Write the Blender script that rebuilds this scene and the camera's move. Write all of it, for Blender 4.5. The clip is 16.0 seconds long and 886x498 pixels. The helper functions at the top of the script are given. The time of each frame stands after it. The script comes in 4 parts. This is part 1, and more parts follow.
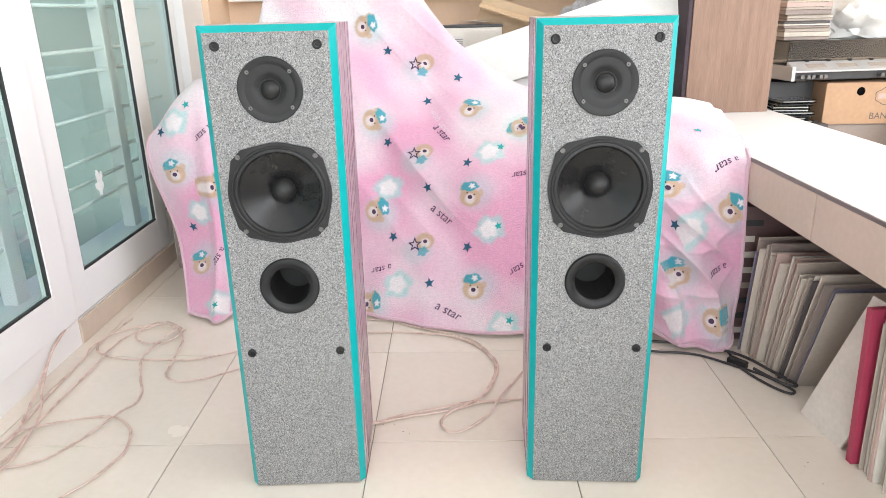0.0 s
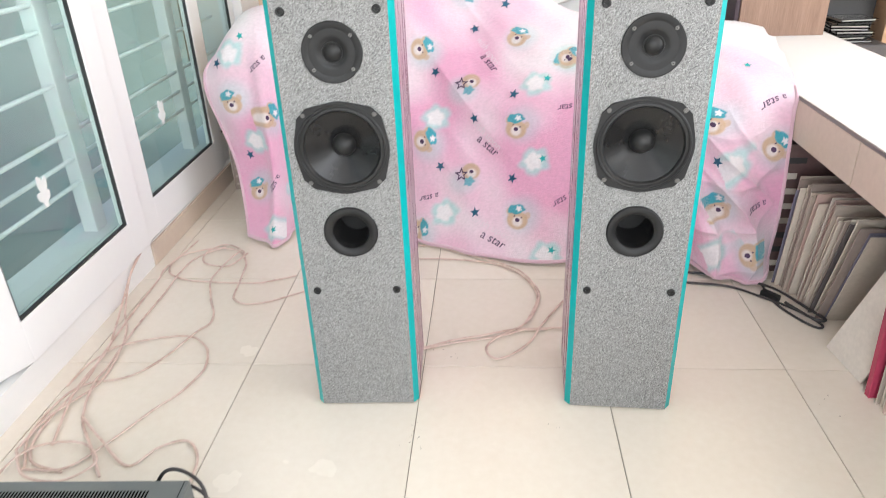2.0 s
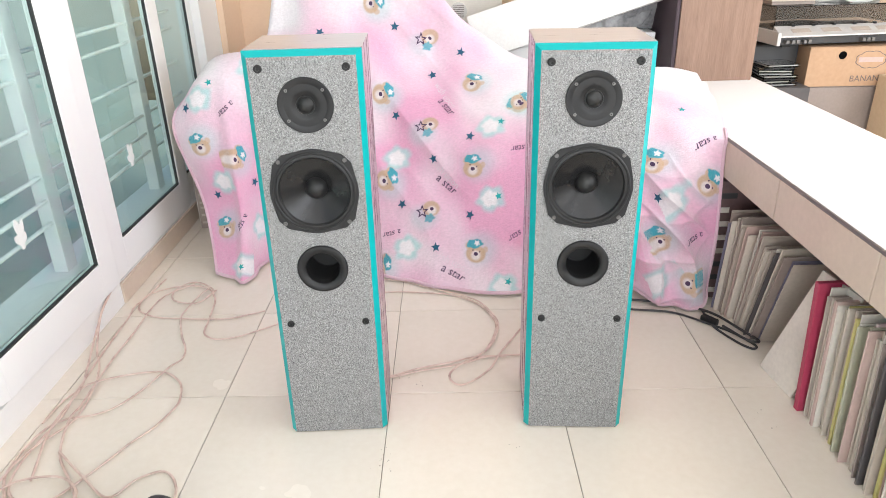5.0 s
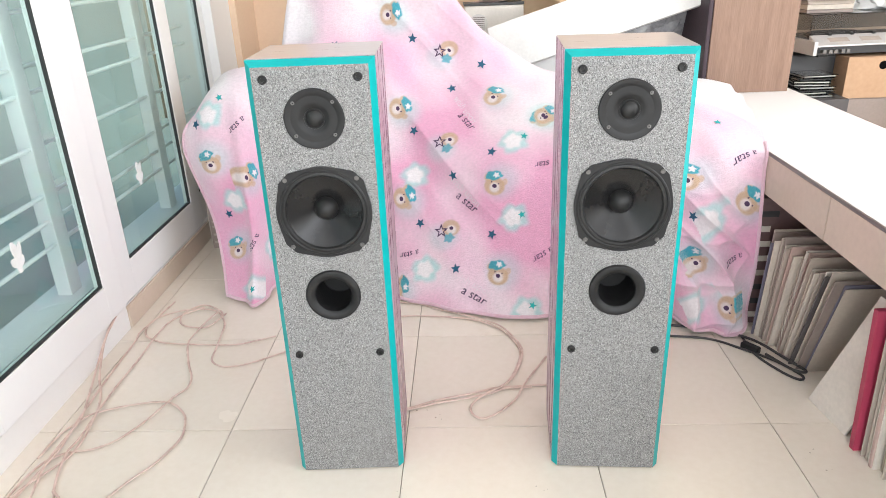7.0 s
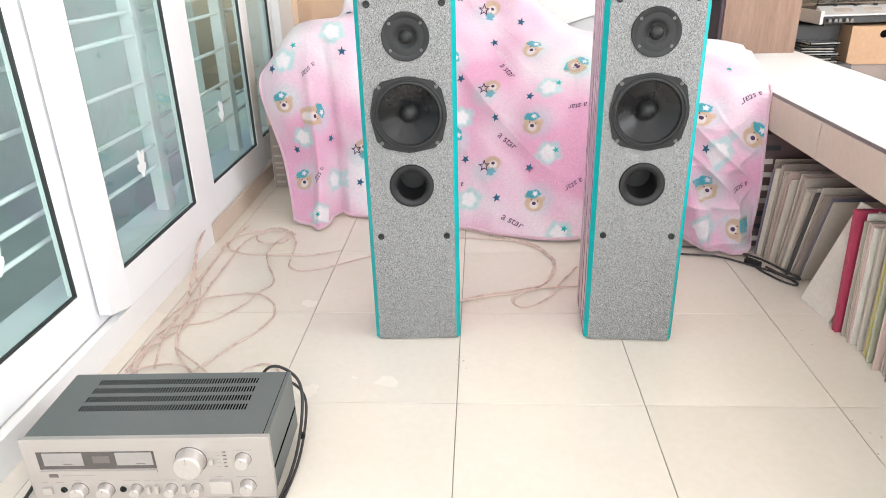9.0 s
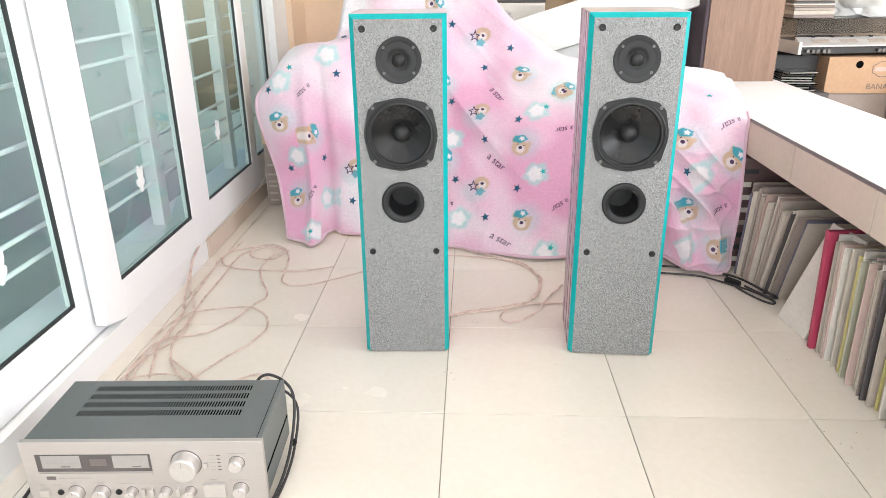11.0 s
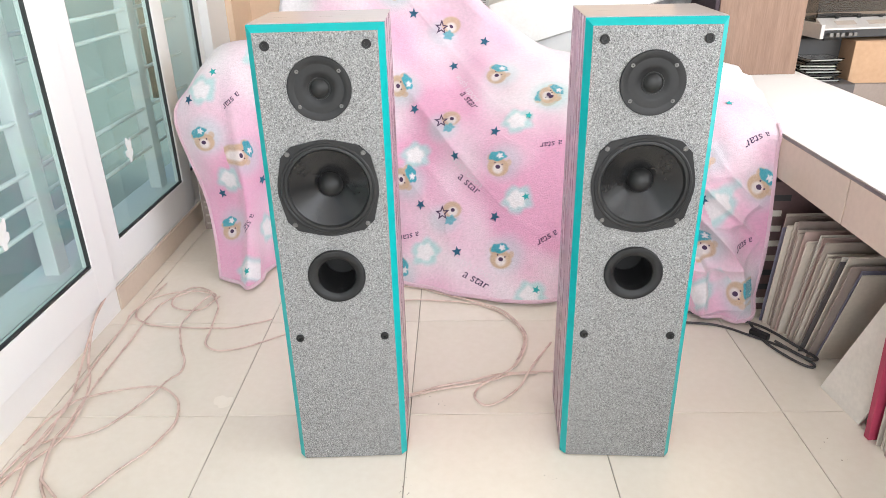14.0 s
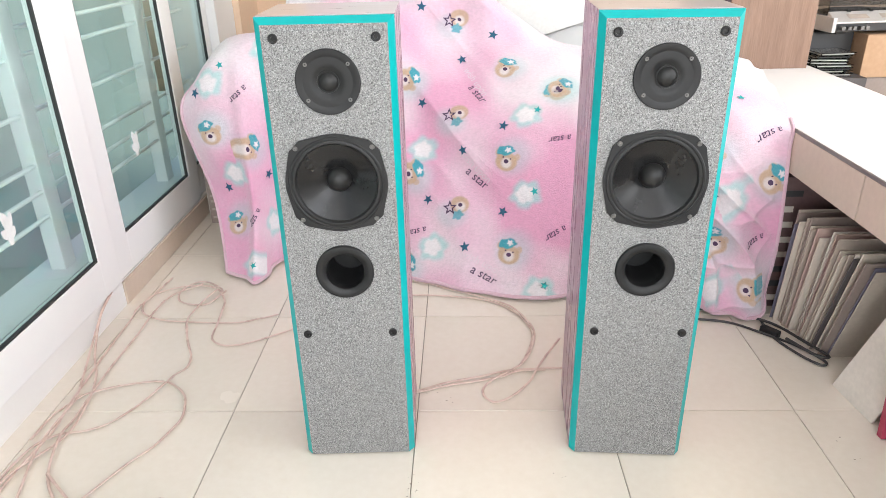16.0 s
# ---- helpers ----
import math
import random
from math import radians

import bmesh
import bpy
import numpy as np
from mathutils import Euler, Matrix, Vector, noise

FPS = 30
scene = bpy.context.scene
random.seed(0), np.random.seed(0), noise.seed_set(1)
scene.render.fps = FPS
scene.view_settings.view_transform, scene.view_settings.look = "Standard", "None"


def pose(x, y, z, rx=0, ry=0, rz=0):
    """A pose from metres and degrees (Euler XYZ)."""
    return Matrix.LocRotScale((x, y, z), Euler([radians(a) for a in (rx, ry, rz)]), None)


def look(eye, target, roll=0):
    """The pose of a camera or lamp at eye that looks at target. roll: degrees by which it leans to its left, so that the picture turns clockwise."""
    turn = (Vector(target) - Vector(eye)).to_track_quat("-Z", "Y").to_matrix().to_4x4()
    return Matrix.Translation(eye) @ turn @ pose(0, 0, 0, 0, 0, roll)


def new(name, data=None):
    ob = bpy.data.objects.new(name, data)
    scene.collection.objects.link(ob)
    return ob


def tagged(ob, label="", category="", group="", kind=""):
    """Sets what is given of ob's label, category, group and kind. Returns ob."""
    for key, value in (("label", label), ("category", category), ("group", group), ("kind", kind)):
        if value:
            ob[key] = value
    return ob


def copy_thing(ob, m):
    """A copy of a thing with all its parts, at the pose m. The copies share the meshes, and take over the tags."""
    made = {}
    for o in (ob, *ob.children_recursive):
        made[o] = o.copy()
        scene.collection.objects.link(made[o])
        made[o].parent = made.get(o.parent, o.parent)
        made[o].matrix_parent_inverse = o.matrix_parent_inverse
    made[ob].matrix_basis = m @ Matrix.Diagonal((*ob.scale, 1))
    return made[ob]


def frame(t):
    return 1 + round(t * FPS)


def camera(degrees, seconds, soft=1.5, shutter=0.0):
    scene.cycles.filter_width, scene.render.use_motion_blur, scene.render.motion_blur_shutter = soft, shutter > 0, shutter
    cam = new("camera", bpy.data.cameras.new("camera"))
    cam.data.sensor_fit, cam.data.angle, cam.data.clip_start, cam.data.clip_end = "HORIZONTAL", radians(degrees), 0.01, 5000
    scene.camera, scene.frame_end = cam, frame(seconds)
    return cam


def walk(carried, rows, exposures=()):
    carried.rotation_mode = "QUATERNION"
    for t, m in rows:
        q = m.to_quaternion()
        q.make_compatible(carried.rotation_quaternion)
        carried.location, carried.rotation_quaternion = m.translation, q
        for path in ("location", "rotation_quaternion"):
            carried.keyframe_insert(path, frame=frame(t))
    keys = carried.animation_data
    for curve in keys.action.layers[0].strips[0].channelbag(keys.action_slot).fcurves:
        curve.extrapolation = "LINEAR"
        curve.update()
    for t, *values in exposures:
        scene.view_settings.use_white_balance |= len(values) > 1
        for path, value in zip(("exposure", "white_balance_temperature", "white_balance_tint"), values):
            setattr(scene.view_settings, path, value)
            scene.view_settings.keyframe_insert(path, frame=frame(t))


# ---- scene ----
cam = camera(65.2, 16.0, 0.85, 0.4)
PATH = [
    (0, (0.174, -0.826, 0.839), (0.145, 1.066, 0.192), -1.3),
    (0.5, (0.174, -0.823, 0.853), (0.138, 1.055, 0.166), -1.2),
    (1, (0.172, -0.821, 0.927), (0.119, 1.018, 0.143), -1.1),
    (1.5, (0.173, -0.836, 0.954), (0.086, 0.977, 0.112), -2.3),
    (2, (0.158, -0.877, 0.956), (0.014, 0.897, 0.044), -2.2),
    (2.5, (0.145, -0.953, 0.955), (-0.056, 0.773, -0.035), -3.3),
    (3, (0.124, -1.027, 0.971), (-0.15, 0.654, -0.078), -3.8),
    (3.5, (0.123, -1.029, 0.984), (-0.118, 0.653, -0.071), -3.4),
    (4, (0.137, -1.026, 0.991), (-0.087, 0.684, -0.022), -3.4),
    (4.5, (0.155, -1.01, 0.998), (0.068, 0.784, 0.119), -2.0),
    (4.7, (0.151, -0.996, 1.007), (0.133, 0.815, 0.159), -1.4),
    (7, (0.147, -0.867, 0.976), (0.071, 0.97, 0.19), -2.2),
    (7.5, (0.125, -0.859, 0.943), (0.116, 0.999, 0.204), -1.9),
    (8, (0.074, -1.051, 0.903), (0.011, 0.798, 0.142), -1.8),
    (8.5, (0.055, -1.177, 0.892), (-0.028, 0.628, 0.035), -1.1),
    (9, (0.053, -1.232, 0.904), (-0.057, 0.597, 0.101), -1.5),
    (9.2, (0.052, -1.235, 0.909), (-0.041, 0.599, 0.116), -1.0),
    (11.3, (0.06, -1.295, 0.909), (-0.02, 0.564, 0.176), -0.5),
    (11.5, (0.066, -1.293, 0.907), (-0.01, 0.568, 0.178), -0.5),
    (12, (0.104, -1.171, 0.898), (0.074, 0.678, 0.137), -1.3),
    (12.5, (0.178, -0.945, 0.935), (0.089, 0.867, 0.094), -0.7),
    (13, (0.169, -0.871, 0.945), (0.101, 0.935, 0.088), 0.2),
    (13.5, (0.119, -0.83, 0.946), (0.079, 0.991, 0.12), -2.3),
    (14, (0.109, -0.82, 0.944), (0.065, 1.002, 0.121), -1.3),
    (14.5, (0.106, -0.817, 0.946), (0.064, 1.002, 0.117), -1.1),
    (15, (0.101, -0.812, 0.941), (0.036, 1.008, 0.113), -1.2),
    (15.5, (0.1, -0.809, 0.942), (0.028, 1.006, 0.103), -1.3),
    (16, (0.101, -0.807, 0.941), (0.043, 1.008, 0.103), -1.3),
]

EXPOSURE = 0.62
walk(cam, [(t, look(eye, target, roll)) for t, eye, target, roll in PATH], [(0.0, EXPOSURE), (16.0, EXPOSURE)])

# ---- world and light ----
world = bpy.data.worlds.new("world")
scene.world = world
world.use_nodes = True
wn = world.node_tree
sky = wn.nodes.new("ShaderNodeTexSky")
sky.sky_type = 'NISHITA'
sky.sun_disc = False
sky.sun_elevation = radians(55)
sky.sun_rotation = radians(80)
wn.links.new(sky.outputs[0], wn.nodes["Background"].inputs[0])
wn.nodes["Background"].inputs[1].default_value = 0.15

sun = new("sun", bpy.data.lights.new("sun", "SUN"))
sun.data.energy = 1.2
sun.data.angle = radians(12)
sun.data.color = (1.0, 0.95, 0.88)
sun.matrix_world = look((6, -1, 8), (0, 0, 0))


def window_light(name, eye, target, sx, sy, watts, colour):
    lamp = new(name, bpy.data.lights.new(name, "AREA"))
    lamp.data.shape, lamp.data.size, lamp.data.size_y = 'RECTANGLE', sx, sy
    lamp.data.energy, lamp.data.color = watts, colour
    lamp.matrix_world = look(eye, target)
    return lamp


window_light("daylight_right_window", (2.95, -0.42, 1.55), (0.0, 0.0, 0.6), 2.6, 1.5, 50, (0.985, 0.985, 0.99))
window_light("daylight_rear_opening", (0.75, -2.96, 1.22), (0.5, 0.5, 0.15), 3.1, 2.1, 70, (0.985, 0.985, 0.99))


# ---- materials ----
def mat(name, colour, rough=0.5, metal=0.0, dark=None, scale=8.0, fine=120.0, amount=0.12, bump=0.05, bump_scale=200.0,
        rand=0.0, stretch=(1, 1, 1), coat=0.0, sheen=0.0, spec=0.5, rough_var=0.08):
    """Two scales of colour variation, bump and roughness variation, in metres of the object's own space."""
    m = bpy.data.materials.new(name)
    m.use_nodes = True
    nt = m.node_tree
    b = nt.nodes["Principled BSDF"]
    co = nt.nodes.new("ShaderNodeTexCoord")
    mp = nt.nodes.new("ShaderNodeMapping")
    mp.inputs["Scale"].default_value = stretch
    nt.links.new(co.outputs["Object"], mp.inputs[0])
    vec = mp.outputs[0]
    if rand:
        info = nt.nodes.new("ShaderNodeObjectInfo")
        add = nt.nodes.new("ShaderNodeVectorMath")
        add.operation = 'MULTIPLY_ADD'
        add.inputs[1].default_value = (1, 1, 1)
        sc = nt.nodes.new("ShaderNodeMath")
        sc.operation = 'MULTIPLY'
        sc.inputs[1].default_value = 37.0
        nt.links.new(info.outputs["Random"], sc.inputs[0])
        nt.links.new(vec, add.inputs[0])
        nt.links.new(sc.outputs[0], add.inputs[2])
        vec = add.outputs[0]
    n1 = nt.nodes.new("ShaderNodeTexNoise")
    n1.inputs["Scale"].default_value, n1.inputs["Detail"].default_value = scale, 4
    n2 = nt.nodes.new("ShaderNodeTexNoise")
    n2.inputs["Scale"].default_value, n2.inputs["Detail"].default_value = fine, 3
    for n in (n1, n2):
        nt.links.new(vec, n.inputs["Vector"])
    mixn = nt.nodes.new("ShaderNodeMath")
    mixn.operation = 'MULTIPLY_ADD'
    mixn.inputs[1].default_value = 0.45
    half = nt.nodes.new("ShaderNodeMath")
    half.operation = 'MULTIPLY'
    half.inputs[1].default_value = 0.55
    nt.links.new(n1.outputs["Fac"], half.inputs[0])
    nt.links.new(n2.outputs["Fac"], mixn.inputs[0])
    nt.links.new(half.outputs[0], mixn.inputs[2])
    ramp = nt.nodes.new("ShaderNodeValToRGB")
    ramp.color_ramp.elements[0].position, ramp.color_ramp.elements[1].position = 0.32, 0.68
    d = dark or tuple(c * (1 - amount) for c in colour)
    ramp.color_ramp.elements[0].color = (*d, 1)
    ramp.color_ramp.elements[1].color = (*colour, 1)
    nt.links.new(mixn.outputs[0], ramp.inputs[0])
    out = ramp.outputs[0]
    if rand:
        hsv = nt.nodes.new("ShaderNodeHueSaturation")
        vr = nt.nodes.new("ShaderNodeMapRange")
        vr.inputs["To Min"].default_value, vr.inputs["To Max"].default_value = 1 - rand, 1 + rand * 0.5
        nt.links.new(info.outputs["Random"], vr.inputs[0])
        nt.links.new(vr.outputs[0], hsv.inputs["Value"])
        nt.links.new(out, hsv.inputs["Color"])
        out = hsv.outputs[0]
    nt.links.new(out, b.inputs["Base Color"])
    rr = nt.nodes.new("ShaderNodeMapRange")
    rr.inputs["To Min"].default_value, rr.inputs["To Max"].default_value = max(0.02, rough - rough_var), min(1, rough + rough_var)
    nt.links.new(n1.outputs["Fac"], rr.inputs[0])
    nt.links.new(rr.outputs[0], b.inputs["Roughness"])
    b.inputs["Metallic"].default_value = metal
    b.inputs["Coat Weight"].default_value = coat
    b.inputs["Sheen Weight"].default_value = sheen
    b.inputs["Specular IOR Level"].default_value = spec
    if bump:
        n3 = nt.nodes.new("ShaderNodeTexNoise")
        n3.inputs["Scale"].default_value, n3.inputs["Detail"].default_value = bump_scale, 2
        nt.links.new(vec, n3.inputs["Vector"])
        bp = nt.nodes.new("ShaderNodeBump")
        bp.inputs["Strength"].default_value, bp.inputs["Distance"].default_value = bump, 0.004
        nt.links.new(n3.outputs["Fac"], bp.inputs["Height"])
        nt.links.new(bp.outputs[0], b.inputs["Normal"])
    return m


def speckle(name):
    """Grey hammered paint: a pebbled skin with dark pits and pale flecks."""
    m = mat(name, (0.36, 0.36, 0.355), 0.40, 0.1, (0.30, 0.295, 0.285), 5, 60, bump=0, spec=0.4)
    nt = m.node_tree
    b = nt.nodes["Principled BSDF"]
    co = nt.nodes.new("ShaderNodeTexCoord")
    n = nt.nodes.new("ShaderNodeTexNoise")
    n.inputs["Scale"].default_value, n.inputs["Detail"].default_value, n.inputs["Roughness"].default_value = 600, 2, 0.6
    n.inputs["Distortion"].default_value = 0.3
    nt.links.new(co.outputs["Object"], n.inputs["Vector"])
    r = nt.nodes.new("ShaderNodeValToRGB")
    cr = r.color_ramp
    cr.elements[0].position, cr.elements[0].color = 0.30, (0.06, 0.06, 0.06, 1)
    cr.elements[1].position, cr.elements[1].color = 0.71, (0.47, 0.465, 0.46, 1)
    for pos, grey in ((0.41, 0.165), (0.48, 0.232), (0.57, 0.272)):
        e = cr.elements.new(pos)
        e.color = (grey, grey * 0.995, grey * 0.985, 1)
    nt.links.new(n.outputs["Fac"], r.inputs[0])
    nt.links.new(r.outputs[0], b.inputs["Base Color"])
    bp = nt.nodes.new("ShaderNodeBump")
    bp.inputs["Strength"].default_value, bp.inputs["Distance"].default_value = 0.65, 0.002
    nt.links.new(n.outputs["Fac"], bp.inputs["Height"])
    nt.links.new(bp.outputs[0], b.inputs["Normal"])
    return m


def wood(name, light, dark, rough=0.4, stretch=(9, 9, 0.7)):
    return mat(name, light, rough, 0, dark, 7, 40, bump=0.06, bump_scale=60, stretch=stretch, spec=0.4)


def glass(name, tint, rough=0.0):
    m = bpy.data.materials.new(name)
    m.use_nodes = True
    b = m.node_tree.nodes["Principled BSDF"]
    b.inputs["Base Color"].default_value = (*tint, 1)
    b.inputs["Transmission Weight"].default_value = 1
    b.inputs["Roughness"].default_value = rough
    b.inputs["IOR"].default_value = 1.45
    return m


M_TILE = mat("floor_tile", (0.81, 0.748, 0.662), 0.24, 0, (0.76, 0.69, 0.595), 3.5, 60, bump=0.02, bump_scale=30, rand=0.05, coat=0.15)
M_GROUT = mat("grout", (0.36, 0.31, 0.26), 0.9, bump=0.3, bump_scale=300)
M_BENCH_TILE = mat("bench_tile", (0.66, 0.55, 0.45), 0.25, 0, (0.59, 0.49, 0.40), 4, 70, bump=0.02, rand=0.03)
M_WHITE_TOP = mat("white_top", (0.89, 0.885, 0.88), 0.42, 0, (0.87, 0.865, 0.86), 4, 60, bump=0.01)
M_TRIM_GREY = mat("grey_trim", (0.22, 0.21, 0.20), 0.4, 0.6, bump=0.02)
M_PEACH = mat("peach_paint", (0.84, 0.63, 0.46), 0.75, 0, (0.79, 0.58, 0.42), 3, 80, bump=0.08, bump_scale=120)
M_WHITE_WALL = mat("white_paint", (0.87, 0.865, 0.85), 0.7, 0, (0.85, 0.845, 0.83), 3, 80, bump=0.06, bump_scale=120)
M_FRAME = mat("white_window_frame", (0.87, 0.875, 0.875), 0.35, 0, (0.855, 0.86, 0.865), 3, 50, bump=0.01)
M_GASKET = mat("black_gasket", (0.03, 0.035, 0.035), 0.6, bump=0.02)
M_GLASS = glass("green_glass", (0.77, 0.91, 0.86))
M_BAR = mat("white_bar", (0.86, 0.88, 0.88), 0.4, bump=0.02)
M_OUTWALL = mat("outside_wall", (0.47, 0.545, 0.50), 0.9, 0, (0.33, 0.405, 0.37), 1.2, 20, bump=0.2, bump_scale=40)
M_OUTFLOOR = mat("outside_floor", (0.42, 0.48, 0.43), 0.8, 0, (0.32, 0.38, 0.34), 3, 30)
M_STICKER = mat("frosted_sticker", (0.85, 0.87, 0.86), 0.6, bump=0.02)
M_TEAL = mat("teal_paint", (0.0, 0.37, 0.37), 0.34, 0, (0.0, 0.33, 0.33), 6, 90, bump=0.02, bump_scale=60, spec=0.3)
M_CABINET = mat("plum_wood", (0.36, 0.235, 0.29), 0.28, 0, (0.332, 0.213, 0.266), 7, 22, bump=0.015, bump_scale=60, stretch=(7, 7, 0.5), spec=0.4)
# Same plum wood as the sides, its colour paled to stand for wall reflection.
M_CABINET_TOP_LIT = mat("plum_wood_top_lit", (0.52, 0.50, 0.51), 0.30, 0, (0.40, 0.37, 0.385), 5, 30, bump=0.03, bump_scale=60, stretch=(0.8, 9, 9), spec=0.5, coat=0.35)
M_SPECKLE = speckle("grey_speckle")
M_BLACK = mat("black_plastic", (0.014, 0.014, 0.0145), 0.45, 0, (0.011, 0.011, 0.0115), 20, 200, bump=0.03, bump_scale=600, spec=0.35)
M_CONE = mat("black_cone", (0.014, 0.014, 0.0145), 0.24, 0, (0.011, 0.011, 0.0115), 14, 120, bump=0.01, spec=0.4)
M_RUBBER = mat("black_rubber", (0.015, 0.015, 0.015), 0.45, bump=0.02, spec=0.35)
M_VOID = mat("dark_inside", (0.004, 0.004, 0.004), 0.9, bump=0, spec=0.05)
M_STEEL = mat("steel_screw", (0.16, 0.155, 0.15), 0.45, 0.8, bump=0.02)
M_ALU = mat("brushed_aluminium", (0.55, 0.51, 0.48), 0.38, 0.6, (0.50, 0.46, 0.43), 4, 160, bump=0.015, bump_scale=300, stretch=(0.3, 4, 6))
M_KNOB = mat("knob_aluminium", (0.66, 0.62, 0.59), 0.3, 0.7, bump=0.01)
M_CASE = mat("grey_case", (0.135, 0.148, 0.145), 0.38, 0, (0.118, 0.131, 0.129), 5, 150, bump=0.05, bump_scale=900)
M_METER = mat("meter_face", (0.36, 0.33, 0.305), 0.5, bump=0.0)
M_METER_GLASS = mat("smoked_window", (0.10, 0.088, 0.083), 0.2, bump=0.0)
M_PRINT = mat("dark_print", (0.16, 0.13, 0.12), 0.6, bump=0)
M_FAINT = mat("faint_print", (0.42, 0.37, 0.34), 0.6, bump=0)
M_CORD = mat("black_cord", (0.040, 0.036, 0.036), 0.5, bump=0.05)
M_COPPER = mat("clear_copper_cable", (0.73, 0.58, 0.51), 0.28, 0.0, (0.57, 0.41, 0.355), 25, 300, bump=0.08, bump_scale=600)
M_WALNUT = wood("walnut_veneer", (0.31, 0.195, 0.14), (0.205, 0.122, 0.085), 0.38, (7, 7, 0.5))
M_DARKSIDE = mat("dark_plum_cloth", (0.055, 0.035, 0.045), 0.7, bump=0.1, bump_scale=500)
M_CARD = mat("cardboard", (0.54, 0.35, 0.22), 0.85, 0, (0.46, 0.285, 0.17), 4, 60, bump=0.08, bump_scale=150, rand=0.1)
M_CARD_LIGHT = mat("pale_cardboard", (0.66, 0.50, 0.34), 0.85, 0, (0.58, 0.43, 0.28), 4, 60, bump=0.08)
M_BEIGE = mat("beige_plastic", (0.78, 0.74, 0.68), 0.5, bump=0.03)
M_DKGREY = mat("dark_grey_plastic", (0.05, 0.05, 0.052), 0.4, bump=0.03)
M_SILVER = mat("silver_plastic", (0.62, 0.60, 0.58), 0.35, 0.3, bump=0.02)
M_CLEAR = glass("clear_plastic", (0.80, 0.80, 0.80), 0.08)
M_BAG = mat("white_plastic_bag", (0.80, 0.80, 0.78), 0.35, 0, (0.70, 0.70, 0.69), 10, 60, bump=0.3, bump_scale=30)
M_GREYBAG = mat("grey_plastic_wrap", (0.50, 0.50, 0.51), 0.25, 0, (0.25, 0.25, 0.26), 12, 60, bump=0.4, bump_scale=40)
M_BOARD = mat("white_board", (0.82, 0.81, 0.79), 0.5, bump=0.02)
M_SKIRT = mat("skirting_tile", (0.66, 0.55, 0.45), 0.3, 0, (0.60, 0.49, 0.40), 4, 60, bump=0.03)
M_RED = mat("red_sleeve", (0.44, 0.05, 0.105), 0.5, 0, (0.37, 0.04, 0.085), 8, 80, bump=0.03)
SLEEVES = [mat("sleeve_paper", c, 0.55, 0, None, 9, 90, 0.18, 0.05, 80) for c in (
    (0.63, 0.56, 0.48), (0.48, 0.41, 0.35), (0.74, 0.69, 0.62), (0.32, 0.26, 0.23), (0.58, 0.43, 0.38), (0.10, 0.09, 0.09),
    (0.62, 0.56, 0.22), (0.50, 0.50, 0.38), (0.20, 0.19, 0.26), (0.68, 0.50, 0.50))]


# ---- mesh helpers ----
def part(name, bm, material, parent=None, label="", smooth=False):
    me = bpy.data.meshes.new(name)
    if smooth:
        for f in bm.faces:
            f.smooth = True
    bm.normal_update()
    bm.to_mesh(me)
    bm.free()
    if smooth:
        me.set_sharp_from_angle(angle=radians(32))
    for m in (material if isinstance(material, (list, tuple)) else [material]):
        me.materials.append(m)
    ob = new(name, me)
    ob.parent = parent
    return tagged(ob, label)


def thing(name, label, category, m=None, group="", kind=""):
    ob = new(name)
    ob.empty_display_size = 0.05
    ob.matrix_basis = m or Matrix()
    return tagged(ob, label, category, group, kind)


def box(x0, x1, y0, y1, z0, z1, bevel=0.0, seg=2, bm=None, m=None):
    own = bm is None
    bm = bm or bmesh.new()
    r = bmesh.ops.create_cube(bm, size=1.0)
    t = Matrix.Translation(((x0 + x1) / 2, (y0 + y1) / 2, (z0 + z1) / 2)) @ Matrix.Diagonal((x1 - x0, y1 - y0, z1 - z0, 1))
    bmesh.ops.transform(bm, matrix=(m @ t) if m else t, verts=r["verts"])
    if bevel and own:
        bmesh.ops.bevel(bm, geom=bm.edges[:], offset=bevel, segments=seg, affect='EDGES', profile=0.6)
    return bm


def lathe(profile, n=48, m=None):
    """A turned shape about the local -y axis: profile of (radius, height towards -y)."""
    bm = bmesh.new()
    rings = []
    for r, h in profile:
        if r < 1e-6:
            rings.append([bm.verts.new((0, -h, 0))])
        else:
            rings.append([bm.verts.new((r * math.cos(2 * math.pi * i / n), -h, r * math.sin(2 * math.pi * i / n))) for i in range(n)])
    for a, b in zip(rings, rings[1:]):
        for i in range(n):
            j = (i + 1) % n
            if len(a) == 1 and len(b) == 1:
                continue
            if len(a) == 1:
                bm.faces.new((a[0], b[i], b[j]))
            elif len(b) == 1:
                bm.faces.new((a[i], b[0], a[j]))
            else:
                bm.faces.new((a[i], b[i], b[j], a[j]))
    bmesh.ops.recalc_face_normals(bm, faces=bm.faces[:])
    if m:
        bm.transform(m)
    return bm


def prism(outline, y0, y1):
    """An outline in x and z, drawn out from y0 to y1."""
    bm = bmesh.new()
    a = [bm.verts.new((x, y0, z)) for x, z in outline]
    b = [bm.verts.new((x, y1, z)) for x, z in outline]
    bm.faces.new(a)
    bm.faces.new(list(reversed(b)))
    for i in range(len(a)):
        j = (i + 1) % len(a)
        bm.faces.new((a[j], a[i], b[i], b[j]))
    bmesh.ops.recalc_face_normals(bm, faces=bm.faces[:])
    return bm


